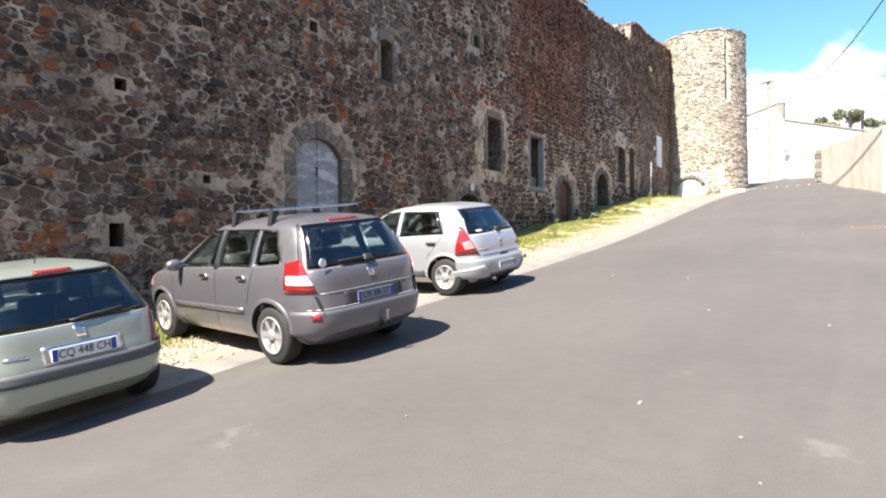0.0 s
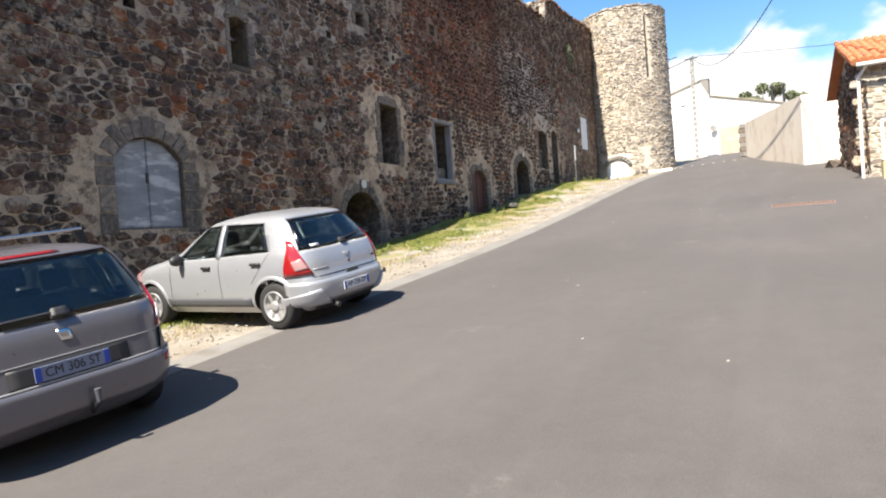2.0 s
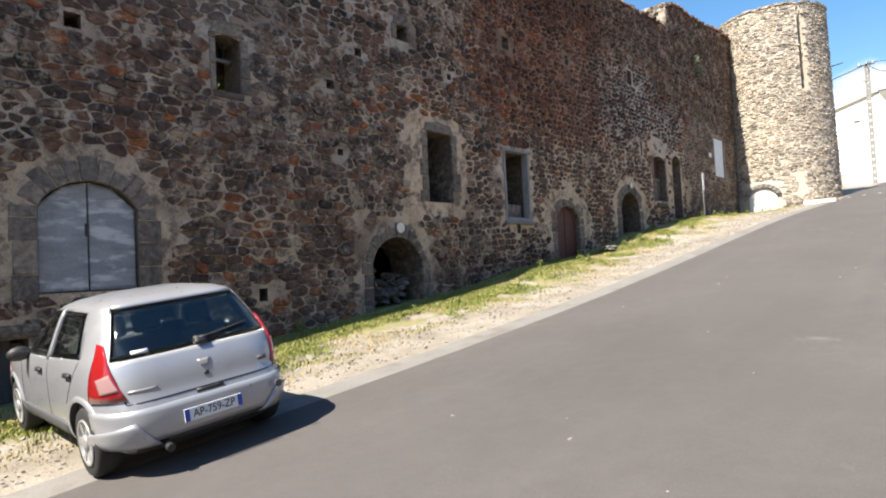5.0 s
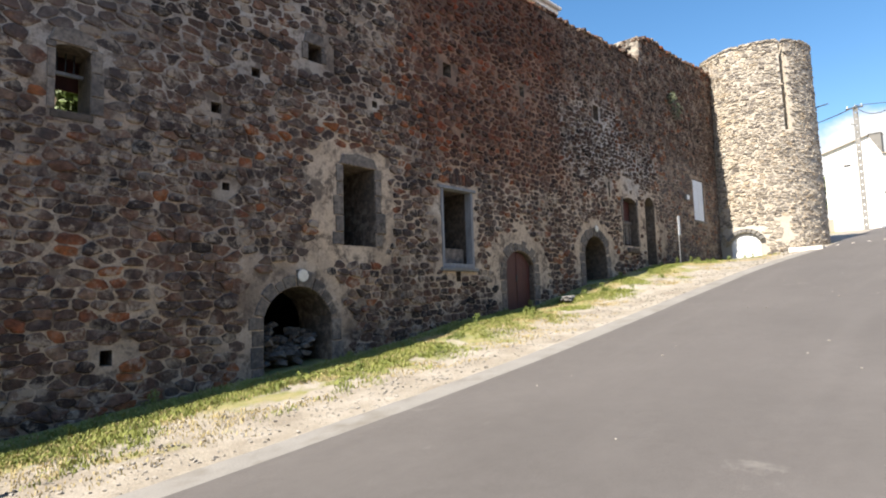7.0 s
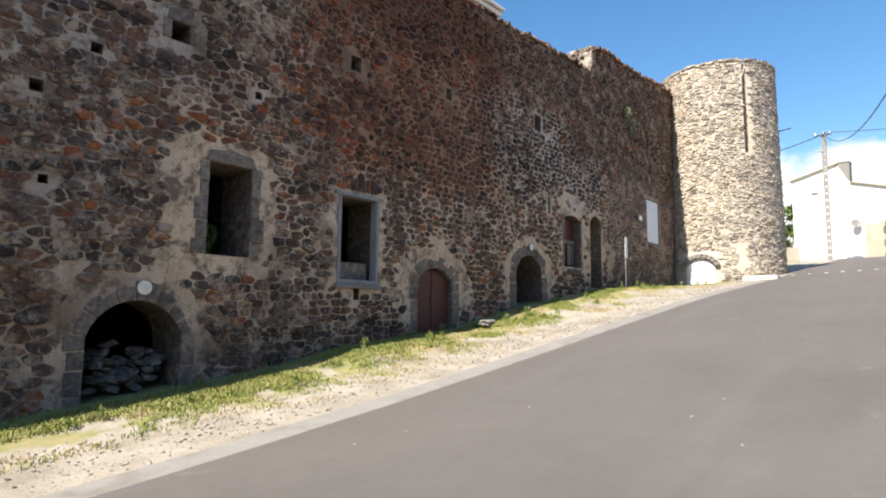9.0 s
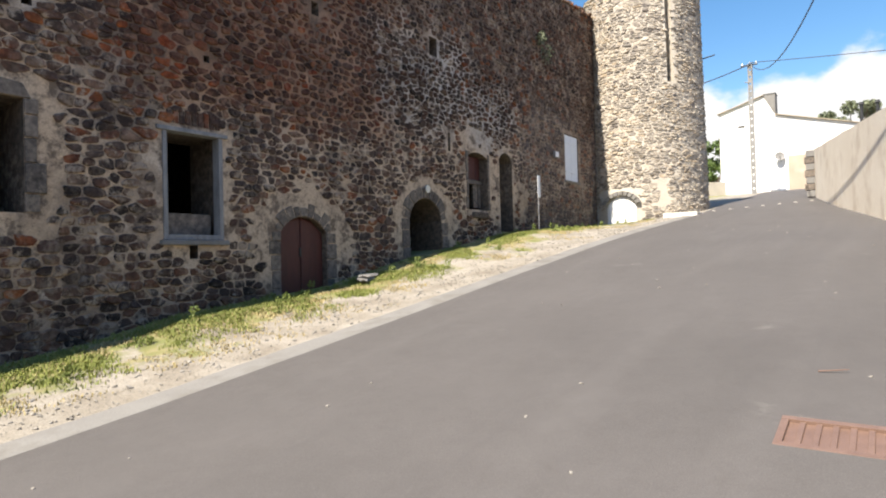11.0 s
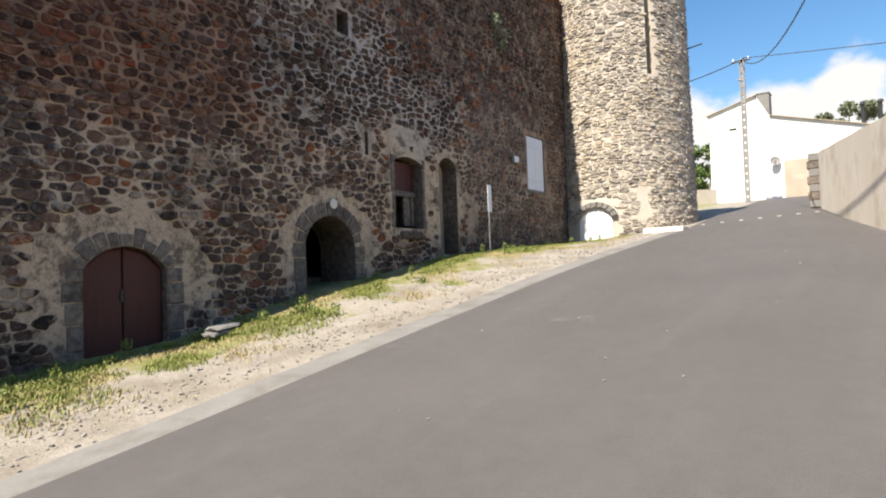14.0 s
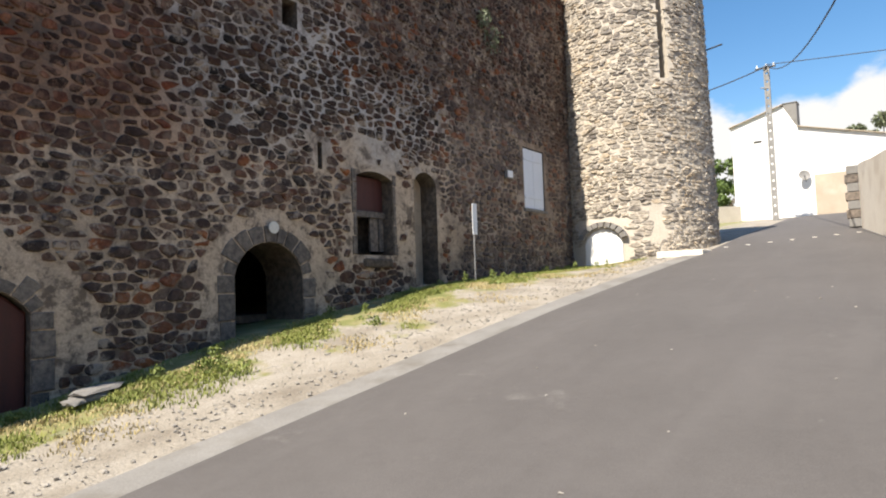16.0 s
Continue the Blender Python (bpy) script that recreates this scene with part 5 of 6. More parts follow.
wb = panel("rear_wiper", [(-0.5, 1.1), (-0.02, 1.04), (-0.02, 1.058), (-0.5, 1.115)], rear, 0.03, 0.015, M_BLACK, car, "", 8, 1)
panel("wiper_boss", [(-0.08, 1.01), (0.02, 1.01), (0.02, 1.07), (-0.08, 1.07)], rear, 0.03, 0.03, M_BLACK, wb, "", 3, 3)
handles(car, flank, ((0.16, 0.86), (1.15, 0.84)), M_BLACK)
seams(car, flank, (((0.98, 0.28), (0.98, 0.97)), ((2.1, 0.28), (2.05, 0.9)), ((0.36, 0.62), (0.02, 1.0))))
mirror(car, 1.78, 0.82, 0.99, M_BLACK)
part("exhaust", tube((-0.6, 0.42, 0.26), (-0.72, 0.42, 0.24), 0.035, seg=12), M_BLACK, car)
part("tow_cover", tube((-0.7, -0.62, 0.5), (-0.715, -0.62, 0.5), 0.035, seg=14), M_GREYPL, car)

# the mauve-grey people carrier
shape = Shape([(0.22, -0.55, 3.2, 0.76), (0.32, -0.7, 3.36, 0.87), (0.45, -0.76, 3.44, 0.895), (0.6, -0.77, 3.45, 0.905), (0.72, -0.75, 3.42, 0.905), (0.85, -0.73, 3.32, 0.9), (0.95, -0.72, 3.05, 0.89), (1.02, -0.7, 2.7, 0.87), (1.1, -0.66, 2.4, 0.84), (1.3, -0.55, 2.0, 0.77), (1.48, -0.42, 1.6, 0.69), (1.56, -0.32, 1.38, 0.63), (1.6, -0.1, 1.1, 0.52), (1.62, 0.25, 0.8, 0.3)], 6.5)
car, flank, rear, corner, nose = build_car("people_carrier", (-5.12, 5.33), 172.5, "mauve-grey people carrier with silver roof bars beside the lane", "parked cars", shape, 2.685, 0.325, 1.68, M_MAUVE, 6, 0.985)
glaze("rear_window", [(-0.73, 1.06), (0.73, 1.06), (0.58, 1.52), (-0.58, 1.52)], rear, car, "dark rear window", 34, 8)
panel("brake_lamp", [(-0.22, 1.542), (0.22, 1.542), (0.21, 1.562), (-0.21, 1.562)], rear, 0.012, 0.015, M_RED, car, "high red brake lamp", 6, 1)
for s in (-1, 1):
    glaze("front_door_window", [(1.18, 1.05), (2.15, 1.02), (1.45, 1.48), (1.18, 1.49)], flank(s), car)
    glaze("rear_door_window", [(0.36, 1.07), (1.1, 1.05), (1.1, 1.49), (0.36, 1.49)], flank(s), car)
    glaze("quarter_window", [(-0.22, 1.12), (0.28, 1.08), (0.28, 1.48), (-0.02, 1.46)], flank(s), car)
    panel("pillar_trim", [(1.1, 1.03), (1.18, 1.03), (1.18, 1.5), (1.1, 1.5)], flank(s), 0.007, 0.01, M_BLACK, car, "", 2, 6)
    tl_ = panel("tail_lamp", [(180 - s * 27, 0.82), (180 - s * 62, 0.82), (180 - s * 66, 1.13), (180 - s * 47, 1.17)], corner, 0.016, 0.022, M_RED, car, "red and white tail lamp")
    panel("clear_lens", [(180 - s * 30, 0.89), (180 - s * 60, 0.9), (180 - s * 62, 1.0), (180 - s * 38, 1.0)], corner, 0.022, 0.01, M_LENS, tl_)
    panel("rear_pillar", [(180 - s * 44, 1.1), (180 - s * 50, 1.1), (180 - s * 50, 1.53), (180 - s * 44, 1.53)], corner, 0.006, 0.012, M_BLACK, car, "glossy black pillar strip", 3, 8)
    panel("reflector", [(180 - s * 26, 0.52), (180 - s * 36, 0.52), (180 - s * 36, 0.59), (180 - s * 26, 0.59)], corner, 0.032, 0.01, M_RED, car, "small red reflector", 3, 2)
    panel("side_moulding", [(0.5, 0.54), (2.25, 0.52), (2.25, 0.58), (0.5, 0.6)], flank(s), 0.014, 0.016, M_MAUVE, car, "", 10, 2)
    panel("head_lamp", [(180 - s * 152, 0.7), (180 - s * 118, 0.72), (180 - s * 125, 0.94), (180 - s * 150, 0.88)], corner, 0.012, 0.02, M_CLEAR, car)
for x_ in (0.2, 1.0):
    rb_ = part("roof_bar", box(x_ - 0.03, x_ + 0.03, -0.62, 0.62, 1.685, 1.715, 0.01), M_CHROME, car, "silver roof bar")
    for s in (-1, 1):
        part("bar_foot", prism([(s * 0.66, 1.53), (s * 0.6, 1.56), (s * 0.54, 1.69), (s * 0.62, 1.69)], x_ - 0.04, x_ + 0.04), M_BLACK, rb_)
glaze("windscreen", [(-0.7, 1.08), (0.7, 1.08), (0.56, 1.52), (-0.56, 1.52)], nose, car, "", 30, 8)
panel("bumper", [(180 - 60, 0.34), (180 + 60, 0.34), (180 + 60, 0.62), (180 - 60, 0.62)], corner, 0.026, 0.03, M_MAUVE, car, "", 30, 6)
cabin(car, ((1.25, (-0.38, 0.38)), (0.35, (-0.46, 0.0, 0.46))), 1.05, 0.72)
panel("bumper_line", [(-0.8, 0.625), (0.8, 0.625), (0.8, 0.64), (-0.8, 0.64)], rear, 0.012, 0.02, M_RIM, car, "", 16, 1)
panel("plate_recess", [(-0.42, 0.64), (0.42, 0.64), (0.42, 0.78), (-0.42, 0.78)], rear, 0.006, 0.01, M_BLACK, car)
panel("tailgate_crease", [(-0.68, 0.795), (0.68, 0.795), (0.68, 0.803), (-0.68, 0.803)], rear, 0.005, 0.01, M_RIM, car, "", 14, 1)
for s in (-1, 1):
    panel("tailgate_gap", [(s * 0.68, 0.56), (s * 0.688, 0.56), (s * 0.74, 0.8), (s * 0.732, 0.8)], rear, 0.03, 0.03, M_BLACK, car, "", 1, 8)
# this plate's white is darkened and blued: its shade is in the colour
number_plate(car, "CM 306 ST", (-0.775, 0.0, 0.71), 0, plain("shaded_number_plate", (0.17, 0.2, 0.28), 0.35))
panel("badge", [(-0.05, 0.9), (0.03, 0.9), (0.05, 0.99), (-0.03, 0.99)], rear, 0.008, 0.01, M_CHROME, car, "plain chrome emblem", 4, 3)
wb = panel("rear_wiper", [(0.0, 1.1), (0.4, 1.1), (0.4, 1.115), (0.0, 1.12)], rear, 0.03, 0.015, M_BLACK, car, "", 8, 1)
panel("wiper_boss", [(-0.08, 1.07), (0.06, 1.07), (0.04, 1.14), (-0.06, 1.14)], rear, 0.035, 0.03, M_BLACK, wb, "", 3, 3)
part("window_sticker", tube((-0.675, 0.62, 1.12), (-0.688, 0.62, 1.12), 0.045, seg=16), M_PLATE, car)
handles(car, flank, ((0.42, 0.93), (1.3, 0.92)), M_CHROME)
seams(car, flank, (((1.14, 0.3), (1.14, 1.03)), ((2.35, 0.3), (2.3, 0.95)), ((0.42, 0.66), (0.3, 1.05))))
mirror(car, 2.05, 0.86, 1.06, M_MAUVE)
th = part("tow_ball", tube((-0.85, -0.1, 0.4), (-0.85, -0.1, 0.5), 0.016, 0.026, 10), M_GREYPL, car, "dull tow ball")
part("tow_neck", tube((-0.7, -0.1, 0.3), (-0.85, -0.1, 0.4), 0.02, seg=8), M_BLACK, th)

# the sage-silver small hatchback
shape = Shape([(0.2, -0.45, 3.0, 0.7), (0.3, -0.57, 3.08, 0.79), (0.45, -0.61, 3.14, 0.815), (0.6, -0.6, 3.14, 0.82), (0.7, -0.57, 3.05, 0.818), (0.8, -0.55, 2.85, 0.81), (0.88, -0.53, 2.4, 0.8), (0.95, -0.5, 2.1, 0.77), (1.1, -0.38, 1.8, 0.7), (1.28, -0.22, 1.48, 0.62), (1.36, -0.12, 1.3, 0.57), (1.4, 0.1, 1.05, 0.46), (1.42, 0.35, 0.8, 0.28)])
car, flank, rear, corner, nose = build_car("small_hatchback", (-5.87, 2.63), 178, "sage-silver small hatchback with a dark bumper strip", "parked cars", shape, 2.47, 0.29, 1.52, M_SAGE, 8, 0.97)
glaze("rear_window", [(-0.7, 0.91), (0.7, 0.91), (0.52, 1.32), (-0.52, 1.32)], rear, car, "dark rear window", 34, 8)
panel("brake_lamp", [(-0.16, 1.33), (0.16, 1.33), (0.15, 1.355), (-0.15, 1.355)], rear, 0.016, 0.02, M_RED, car, "high red brake lamp", 6, 1)
for s in (-1, 1):
    glaze("front_door_window", [(0.95, 0.9), (1.9, 0.88), (1.3, 1.3), (0.95, 1.32)], flank(s), car)
    glaze("rear_door_window", [(0.05, 0.93), (0.88, 0.9), (0.88, 1.32), (0.2, 1.3)], flank(s), car)
    panel("tail_lamp", [(180 - s * 25, 0.6), (180 - s * 60, 0.6), (180 - s * 60, 0.82), (180 - s * 38, 0.88)], corner, 0.014, 0.02, M_RED, car, "red tail lamp")
glaze("windscreen", [(-0.62, 0.96), (0.62, 0.96), (0.5, 1.34), (-0.5, 1.34)], nose, car, "", 30, 8)
panel("bumper", [(180 - 62, 0.3), (180 + 62, 0.3), (180 + 62, 0.5), (180 - 62, 0.5)], corner, 0.02, 0.03, M_SAGE, car, "", 30, 6)
cabin(car, ((0.98, (-0.34, 0.34)), (0.15, (-0.38, 0.38))), 0.9, 0.62)
panel("bumper_strip", [(180 - 64, 0.49), (180 + 64, 0.49), (180 + 64, 0.59), (180 - 64, 0.59)], corner, 0.032, 0.04, M_GREYPL, car, "dark blue-grey rubbing strip", 30, 3)
panel("plate_surround", [(-0.32, 0.61), (0.32, 0.61), (0.32, 0.75), (-0.32, 0.75)], rear, 0.006, 0.01, M_CHROME, car)
number_plate(car, "CQ 448 CH", (-0.602, 0.0, 0.68), -6)
panel("badge", [(-0.05, 0.79), (0.03, 0.79), (0.05, 0.88), (-0.03, 0.88)], rear, 0.008, 0.01, M_CHROME, car, "plain chrome emblem", 4, 3)
panel("name_bars", [(0.42, 0.7), (0.58, 0.7), (0.58, 0.72), (0.42, 0.72)], rear, 0.005, 0.008, M_CHROME, car, "", 4, 1)
wb = panel("rear_wiper", [(-0.4, 0.96), (0.06, 0.93), (0.06, 0.945), (-0.4, 0.975)], rear, 0.03, 0.015, M_BLACK, car, "", 8, 1)
part("aerial", tube((0.25, 0, 1.4), (0.2, 0, 1.5), 0.006, seg=6), M_BLACK, car)
seams(car, flank, (((0.92, 0.28), (0.92, 0.9)), ((2.0, 0.28), (1.95, 0.85))))
handles(car, flank, ((0.12, 0.78), (1.08, 0.76)), M_BLACK)
mirror(car, 1.72, 0.78, 0.9, M_BLACK)


# ---- the white house and the pole beyond ----
HY = 64.2
house = thing("white_house", (-5.85, HY, 7.5), "sunlit white rendered house with a chimney", "house")
house.matrix_basis = house.matrix_basis @ Matrix.Scale(1.16, 4)
part("house_wall", prism([(-3.1, -1.0), (7.0, -1.0), (7.0, 2.95), (0.12, 4.85), (-0.5, 6.05), (-0.75, 6.08), (-3.1, 5.35)], 0, 9), M_RENDER, house).matrix_basis = pose(0, 9, 0, 0, 0, -90) @ Matrix.Diagonal((1, 1, 1, 1))
for a, b in (((-3.2, 5.33), (-0.5, 6.14)), ((0.12, 4.86), (7.1, 2.94))):
    o = part("roof", prism([(a[0], a[1]), (b[0], b[1]), (b[0], b[1] + 0.035), (a[0], a[1] + 0.035)], -0.15, 9.02), M_TAN, house)
    o.matrix_basis = pose(0, 8.85, 0, 0, 0, -90)
# the grey tone all round stands for the stack's shaded side
ch = part("chimney", box(-0.5, 0.15, 0.05, 1.0, 4.6, 6.2, 0.02), M_CONCRETE, house, "rendered chimney stack")
part("chimney_cap", box(-0.54, 0.19, 0.01, 1.04, 6.2, 6.24, 0.01), M_CONCRETE, ch)
part("tan_patch", box(0.75, 2.6, -0.012, 0.0, -0.9, 2.2, 0.004), M_TAN, house, "tan weathered render near the ground")
dr = part("house_door", box(2.75, 3.6, -0.03, 0.0, -0.2, 1.75, 0.01), M_WHITE, house, "white door")
part("door_lintel", box(2.65, 3.7, -0.06, 0.0, 1.76, 1.9, 0.01), M_DARKMETAL, dr)
for _x in (4.5, 5.3):
    cp = part("chimney_pot", tube((_x, 2.0, 3.2), (_x, 2.0, 5.1), 0.11, 0.09, 10), M_DARKMETAL, house, "dark chimney pot")
    part("cowl", tube((_x, 2.0, 5.1), (_x, 2.0, 5.25), 0.17, 0.12, 10), M_DARKMETAL, cp)
part("vent", box(-2.0, -1.6, -0.02, 0.0, 4.3, 4.42, 0.005), M_DARKMETAL, house)
dish = thing("satellite_dish", (-5.45, HY - 0.35, 10.05), "pale grey satellite dish on the white house", "satellite dish")
db = bmesh.new()
bmesh.ops.create_uvsphere(db, u_segments=24, v_segments=12, radius=0.75)
bmesh.ops.bisect_plane(db, geom=db.verts[:] + db.edges[:] + db.faces[:], plane_co=(0, 0, -0.62), plane_no=(0, 0, 1), clear_outer=True)
bmesh.ops.translate(db, verts=db.verts, vec=(0, 0, 0.62))
o = part("reflector", db, M_POLE, dish, smooth=True)
o.matrix_basis = pose(0, 0, 0, 75, 0, 20) @ Matrix.Scale(0.75, 4)
part("arm", tube((0, 0, -0.1), (0.12, -0.45, -0.45), 0.025, seg=8), M_DARKMETAL, dish)
part("bracket", tube((0, 0, 0), (0, 0.38, -0.15), 0.03, seg=8), M_DARKMETAL, dish)

pole = thing("utility_pole", (-6.26, 58.0, 6.95), "grey concrete utility pole with cables", "utility pole")
pole.matrix_basis = pole.matrix_basis @ Matrix.Scale(0.9, 4)
pb = bmesh.new()
for s in (-1, 1):
    box(s * 0.11 - 0.045, s * 0.11 + 0.045, -0.08, 0.08, 0, 9.4, 0.01, pb)
part("flange", pb, M_POLE, pole)
for i in range(19):
    part("web", box(-0.09, 0.09, -0.05, 0.05, 0.5 * i, 0.5 * i + 0.37, 0.01), M_POLE, pole)
part("crossarm", box(-0.6, 0.5, -0.05, 0.05, 9.25, 9.35, 0.01), M_DARKMETAL, pole)
for s in (-0.5, 0.0, 0.4):
    part("insulator", tube((s, 0, 9.35), (s, 0, 9.52), 0.05, 0.03, 10), M_WHITE, pole)
part("lamp_arm", tube((0, -0.1, 8.0), (-0.35, -0.1, 8.1), 0.04, seg=8), M_POLE, pole)


def cable(name, p, q, sag, r, label):
    cu = bpy.data.curves.new(name, "CURVE")
    cu.dimensions, cu.bevel_depth, cu.bevel_resolution = "3D", r, 2
    sp = cu.splines.new("POLY")
    n = 24
    sp.points.add(n)
    for i in range(n + 1):
        k = i / n
        c = Vector(p).lerp(Vector(q), k)
        sp.points[i].co = (c.x, c.y, c.z - sag * 4 * k * (1 - k), 1)
    cu.materials.append(M_CABLE)
    ob = new(name, cu)
    return tagged(ob, label, "cable", "overhead cables")


cable("overhead_cable", (-6.26, 57.9, 15.4), (4.2, 12.0, 13.2), 4.0, 0.021, "thick dark overhead cable from the pole")
cable("overhead_cable", (-6.26, 57.9, 15.45), (30.0, 51.0, 11.2), 0.5, 0.022, "thin overhead wire from the pole")
cable("overhead_cable", (-6.26, 57.9, 15.35), (-14.0, 53.0, 13.0), 0.4, 0.03, "dark overhead cable towards the tower")


# ---- rendered garden wall on the far side of the lane ----
def run_wall(name, p, q, z0, h0, z1, h1, thick, mat, label, coping=None):
    """A straight garden wall from p to q, its foot and height given at both ends."""
    ob = thing(name, (p[0], p[1], 0), label, "wall", kind="structure")
    d = Vector((q[0] - p[0], q[1] - p[1], 0))
    side = Vector((d.y, -d.x, 0)).normalized() * thick
    b = bmesh.new()
    n = 14
    rows_ = []
    for i in range(n + 1):
        k = i / n
        base, top = z0 + k * (z1 - z0), z0 + h0 + k * (z1 + h1 - z0 - h0)
        wob = 0.03 * noise.noise((k * 9, p[0], 2))
        rows_.append([b.verts.new(d * k + s + Vector((0, 0, z))) for s, z in ((Vector(), base - 0.6), (Vector(), top + wob), (side, top + wob), (side, base - 0.6))])
    for r0, r1 in zip(rows_, rows_[1:]):
        for j in range(4):
            b.faces.new((r0[j], r0[(j + 1) % 4], r1[(j + 1) % 4], r1[j]))
    b.faces.new(rows_[0])
    b.faces.new(rows_[-1][::-1])
    part("wall_face", b, mat, ob)
    return ob


run_wall("wall_east", (0.85, 31.35), (-1.95, 46.0), 3.95, 2.62, 5.62, 2.12, 0.35, M_WALLTAN, "beige rendered garden wall climbing along the lane")
run_wall("wall_corner", (9.0, 32.3), (0.85, 31.35), 3.7, 2.9, 3.9, 2.65, 0.35, M_WALLTAN, "bright white rendered wall end facing the sun")
gate = thing("gate_pillar", (-2.1, 46.4, 5.65), "stone quoined gate pillar at the wall's end", "pillar")
for i in range(7):
    w = 0.26 if i % 2 else 0.2
    part("pillar_block", box(-w, w, -0.25, 0.25, 0.3 * i + 0.01, 0.3 * i + 0.29, 0.02), M_BASALT if i % 2 else M_CONCRETE, gate)
run_wall("wall_far", (-2.0, 46.9), (-1.2, 63.5), 5.7, 2.0, 7.5, 1.8, 0.3, M_RENDER, "low white wall before the house")
run_wall("wall_low", (-13.5, 58.0), (-9.3, 63.6), 6.9, 1.3, 7.5, 1.0, 0.4, M_TMORTAR, "low pale stone wall beyond the tower")

# unseen plain walls added behind and beside the camera; the tall one cuts sky light
run_wall("wall_south_east", (9.0, -25.0), (9.0, 21.0), -2.8, 9.0, 2.3, 7.5, 0.5, M_TAN, "unseen plain wall added beside the lane to cut sky light")
run_wall("wall_south", (12.0, -25.0), (-12.0, -22.0), -2.8, 5.0, -2.5, 5.0, 0.5, M_TAN, "unseen plain wall added to close the lane behind")

# street drain, twig
grate = thing("drain_grate", (-0.13, 19.22, ground_z(-0.1, 19.22)), "rusty iron drain grating set in the asphalt", "drain grate")
GS = ground_z(0, 20) - ground_z(0, 19)
grate.matrix_basis = pose(-0.13, 19.22, ground_z(0, 19.22) - 0.001, math.degrees(math.atan(GS)), 0, 0)
for y0_, y1_ in ((-0.015, 0.05), (0.45, 0.515)):
    part("rail", box(-0.015, 1.315, y0_, y1_, -0.08, 0.004, 0.003), M_RUST, grate)
for x0_, x1_ in ((-0.015, 0.035), (1.265, 1.315)):
    part("end_rail", box(x0_, x1_, 0.051, 0.449, -0.08, 0.003, 0.003), M_RUST, grate)
part("pit", box(0.002, 1.298, 0.002, 0.498, -0.14, -0.022), M_RUST, grate)
for i in range(1, 13):
    part("bar", box(0.1 * i + 0.002, 0.1 * i + 0.04, 0.05, 0.45, -0.08, -0.006, 0.004), M_RUST, grate)
for i in range(8):
    k = i / 7
    sx, sy = -5.3 + 3.9 * k, 42.0 + 2.75 * k
    st = part("road_stud", box(-0.06, 0.06, -0.035, 0.035, -0.01, 0.014, 0.006), M_SIGN)
    st.matrix_basis = pose(sx, sy, ground_z(sx, sy) + 0.004, 6.5, 0, 35)
    tagged(st, "small white stud in a row across the asphalt", "road stud", "row of road studs")
v, f = [], []
boulder((0, 0, 0.1), 0.55, 0.4, 0.3, random.Random(77), v, f)
o = obj_from("corner_rock", v, f, M_BASALT)
o.matrix_basis = pose(1.75, 28.9, ground_z(1.7, 28.9))
tagged(o, "dark boulder at the corner of the lane", "rock")
tw = thing("twig", (0.0, 20.79, ground_z(0, 20.79) + 0.012), "short reddish dry twig on the asphalt", "twig")
part("stem", tube((0, 0, 0), (0.16, 0.015, 0.02), 0.006, 0.005, 6), M_RUST, tw)
part("stem_end", tube((0.16, 0.015, 0.02), (0.22, 0.04, 0.025), 0.005, 0.003, 6), M_RUST, tw)

# ---- the stone house with a clay roof ----
hz = 2.72
sh = thing("stone_house", (2.25, 24.1, hz), "small sunlit stone house with an orange clay tile roof", "house", rz=4)
part("house_wall", prism([(0, -1.0), (4.5, -1.0), (4.5, 3.2), (2.4, 4.25), (0, 3.3)], 0.0, 11), M_TMORTAR, sh).matrix_basis = pose(0, 0, 0)
cells, squash = stone_cells(0.0, 6.0, 0.0, 3.3, lambda u, v: 0.38, 2.1, 23, lambda u, v: True)
verts, faces = [], []
for c in cells:
    o = shaped(c, squash, 0.024, rng)
    if o:
        stone_mesh(o, lambda u, v, h: (u, -h, v), 0.01 + 0.022 * rng.random(), rng, verts, faces)
tagged(obj_from("facade_stonework", verts, [f[::-1] for f in faces], M_TOWER, sh, "pale yellow facade stones"), kind="stuff")
cells, squash = stone_cells(0.0, 4.4, 0.0, 3.6, lambda u, v: 0.34, 1.6, 27, lambda u, v: v < 3.3 + 0.35 * min(u, 4.5 - u))
verts, faces = [], []
for c in cells:
    o = shaped(c, squash, 0.018, rng)
    if o:
        stone_mesh(o, lambda u, v, h: (-h, 4.5 - u, v), 0.012 + 0.025 * rng.random(), rng, verts, faces)
tagged(obj_from("gable_stonework", verts, faces, M_STONE, sh, "dark gable stones"), kind="stuff")
first_tile = part("roof_tile", tube((0, 0, 0), (0, 0.52, 0.222), 0.1, 0.082, 10), M_TILE, sh)
first_tile.matrix_basis = pose(-0.22, -0.35, 3.3)
for i in range(46):
    for j in range(6):
        if i or j:
            tile = new("roof_tile", first_tile.data)
            tile.parent = sh
            tile.matrix_basis = pose(-0.22 + 0.2 * i, -0.35 + 0.483 * j, 3.3 + 0.206 * j + 0.008 * ((i * 7 + j * 3) % 4))
part("roof_deck", prism([(-0.3, 3.22), (2.45, 4.38), (2.45, 4.44), (-0.3, 3.28)], -0.3, 11), M_TILE, sh)
part("roof_back", prism([(2.45, 4.38), (5, 3.1), (5, 3.16), (2.45, 4.44)], -0.3, 11), M_TILE, sh)
part("gutter", tube((-0.2, -0.42, 3.2), (9, -0.42, 3.2), 0.06, seg=12), M_PIPE, sh)
part("downpipe", tube((-0.12, -0.12, 0), (-0.12, -0.12, 2.9), 0.045, seg=10), M_PIPE, sh)
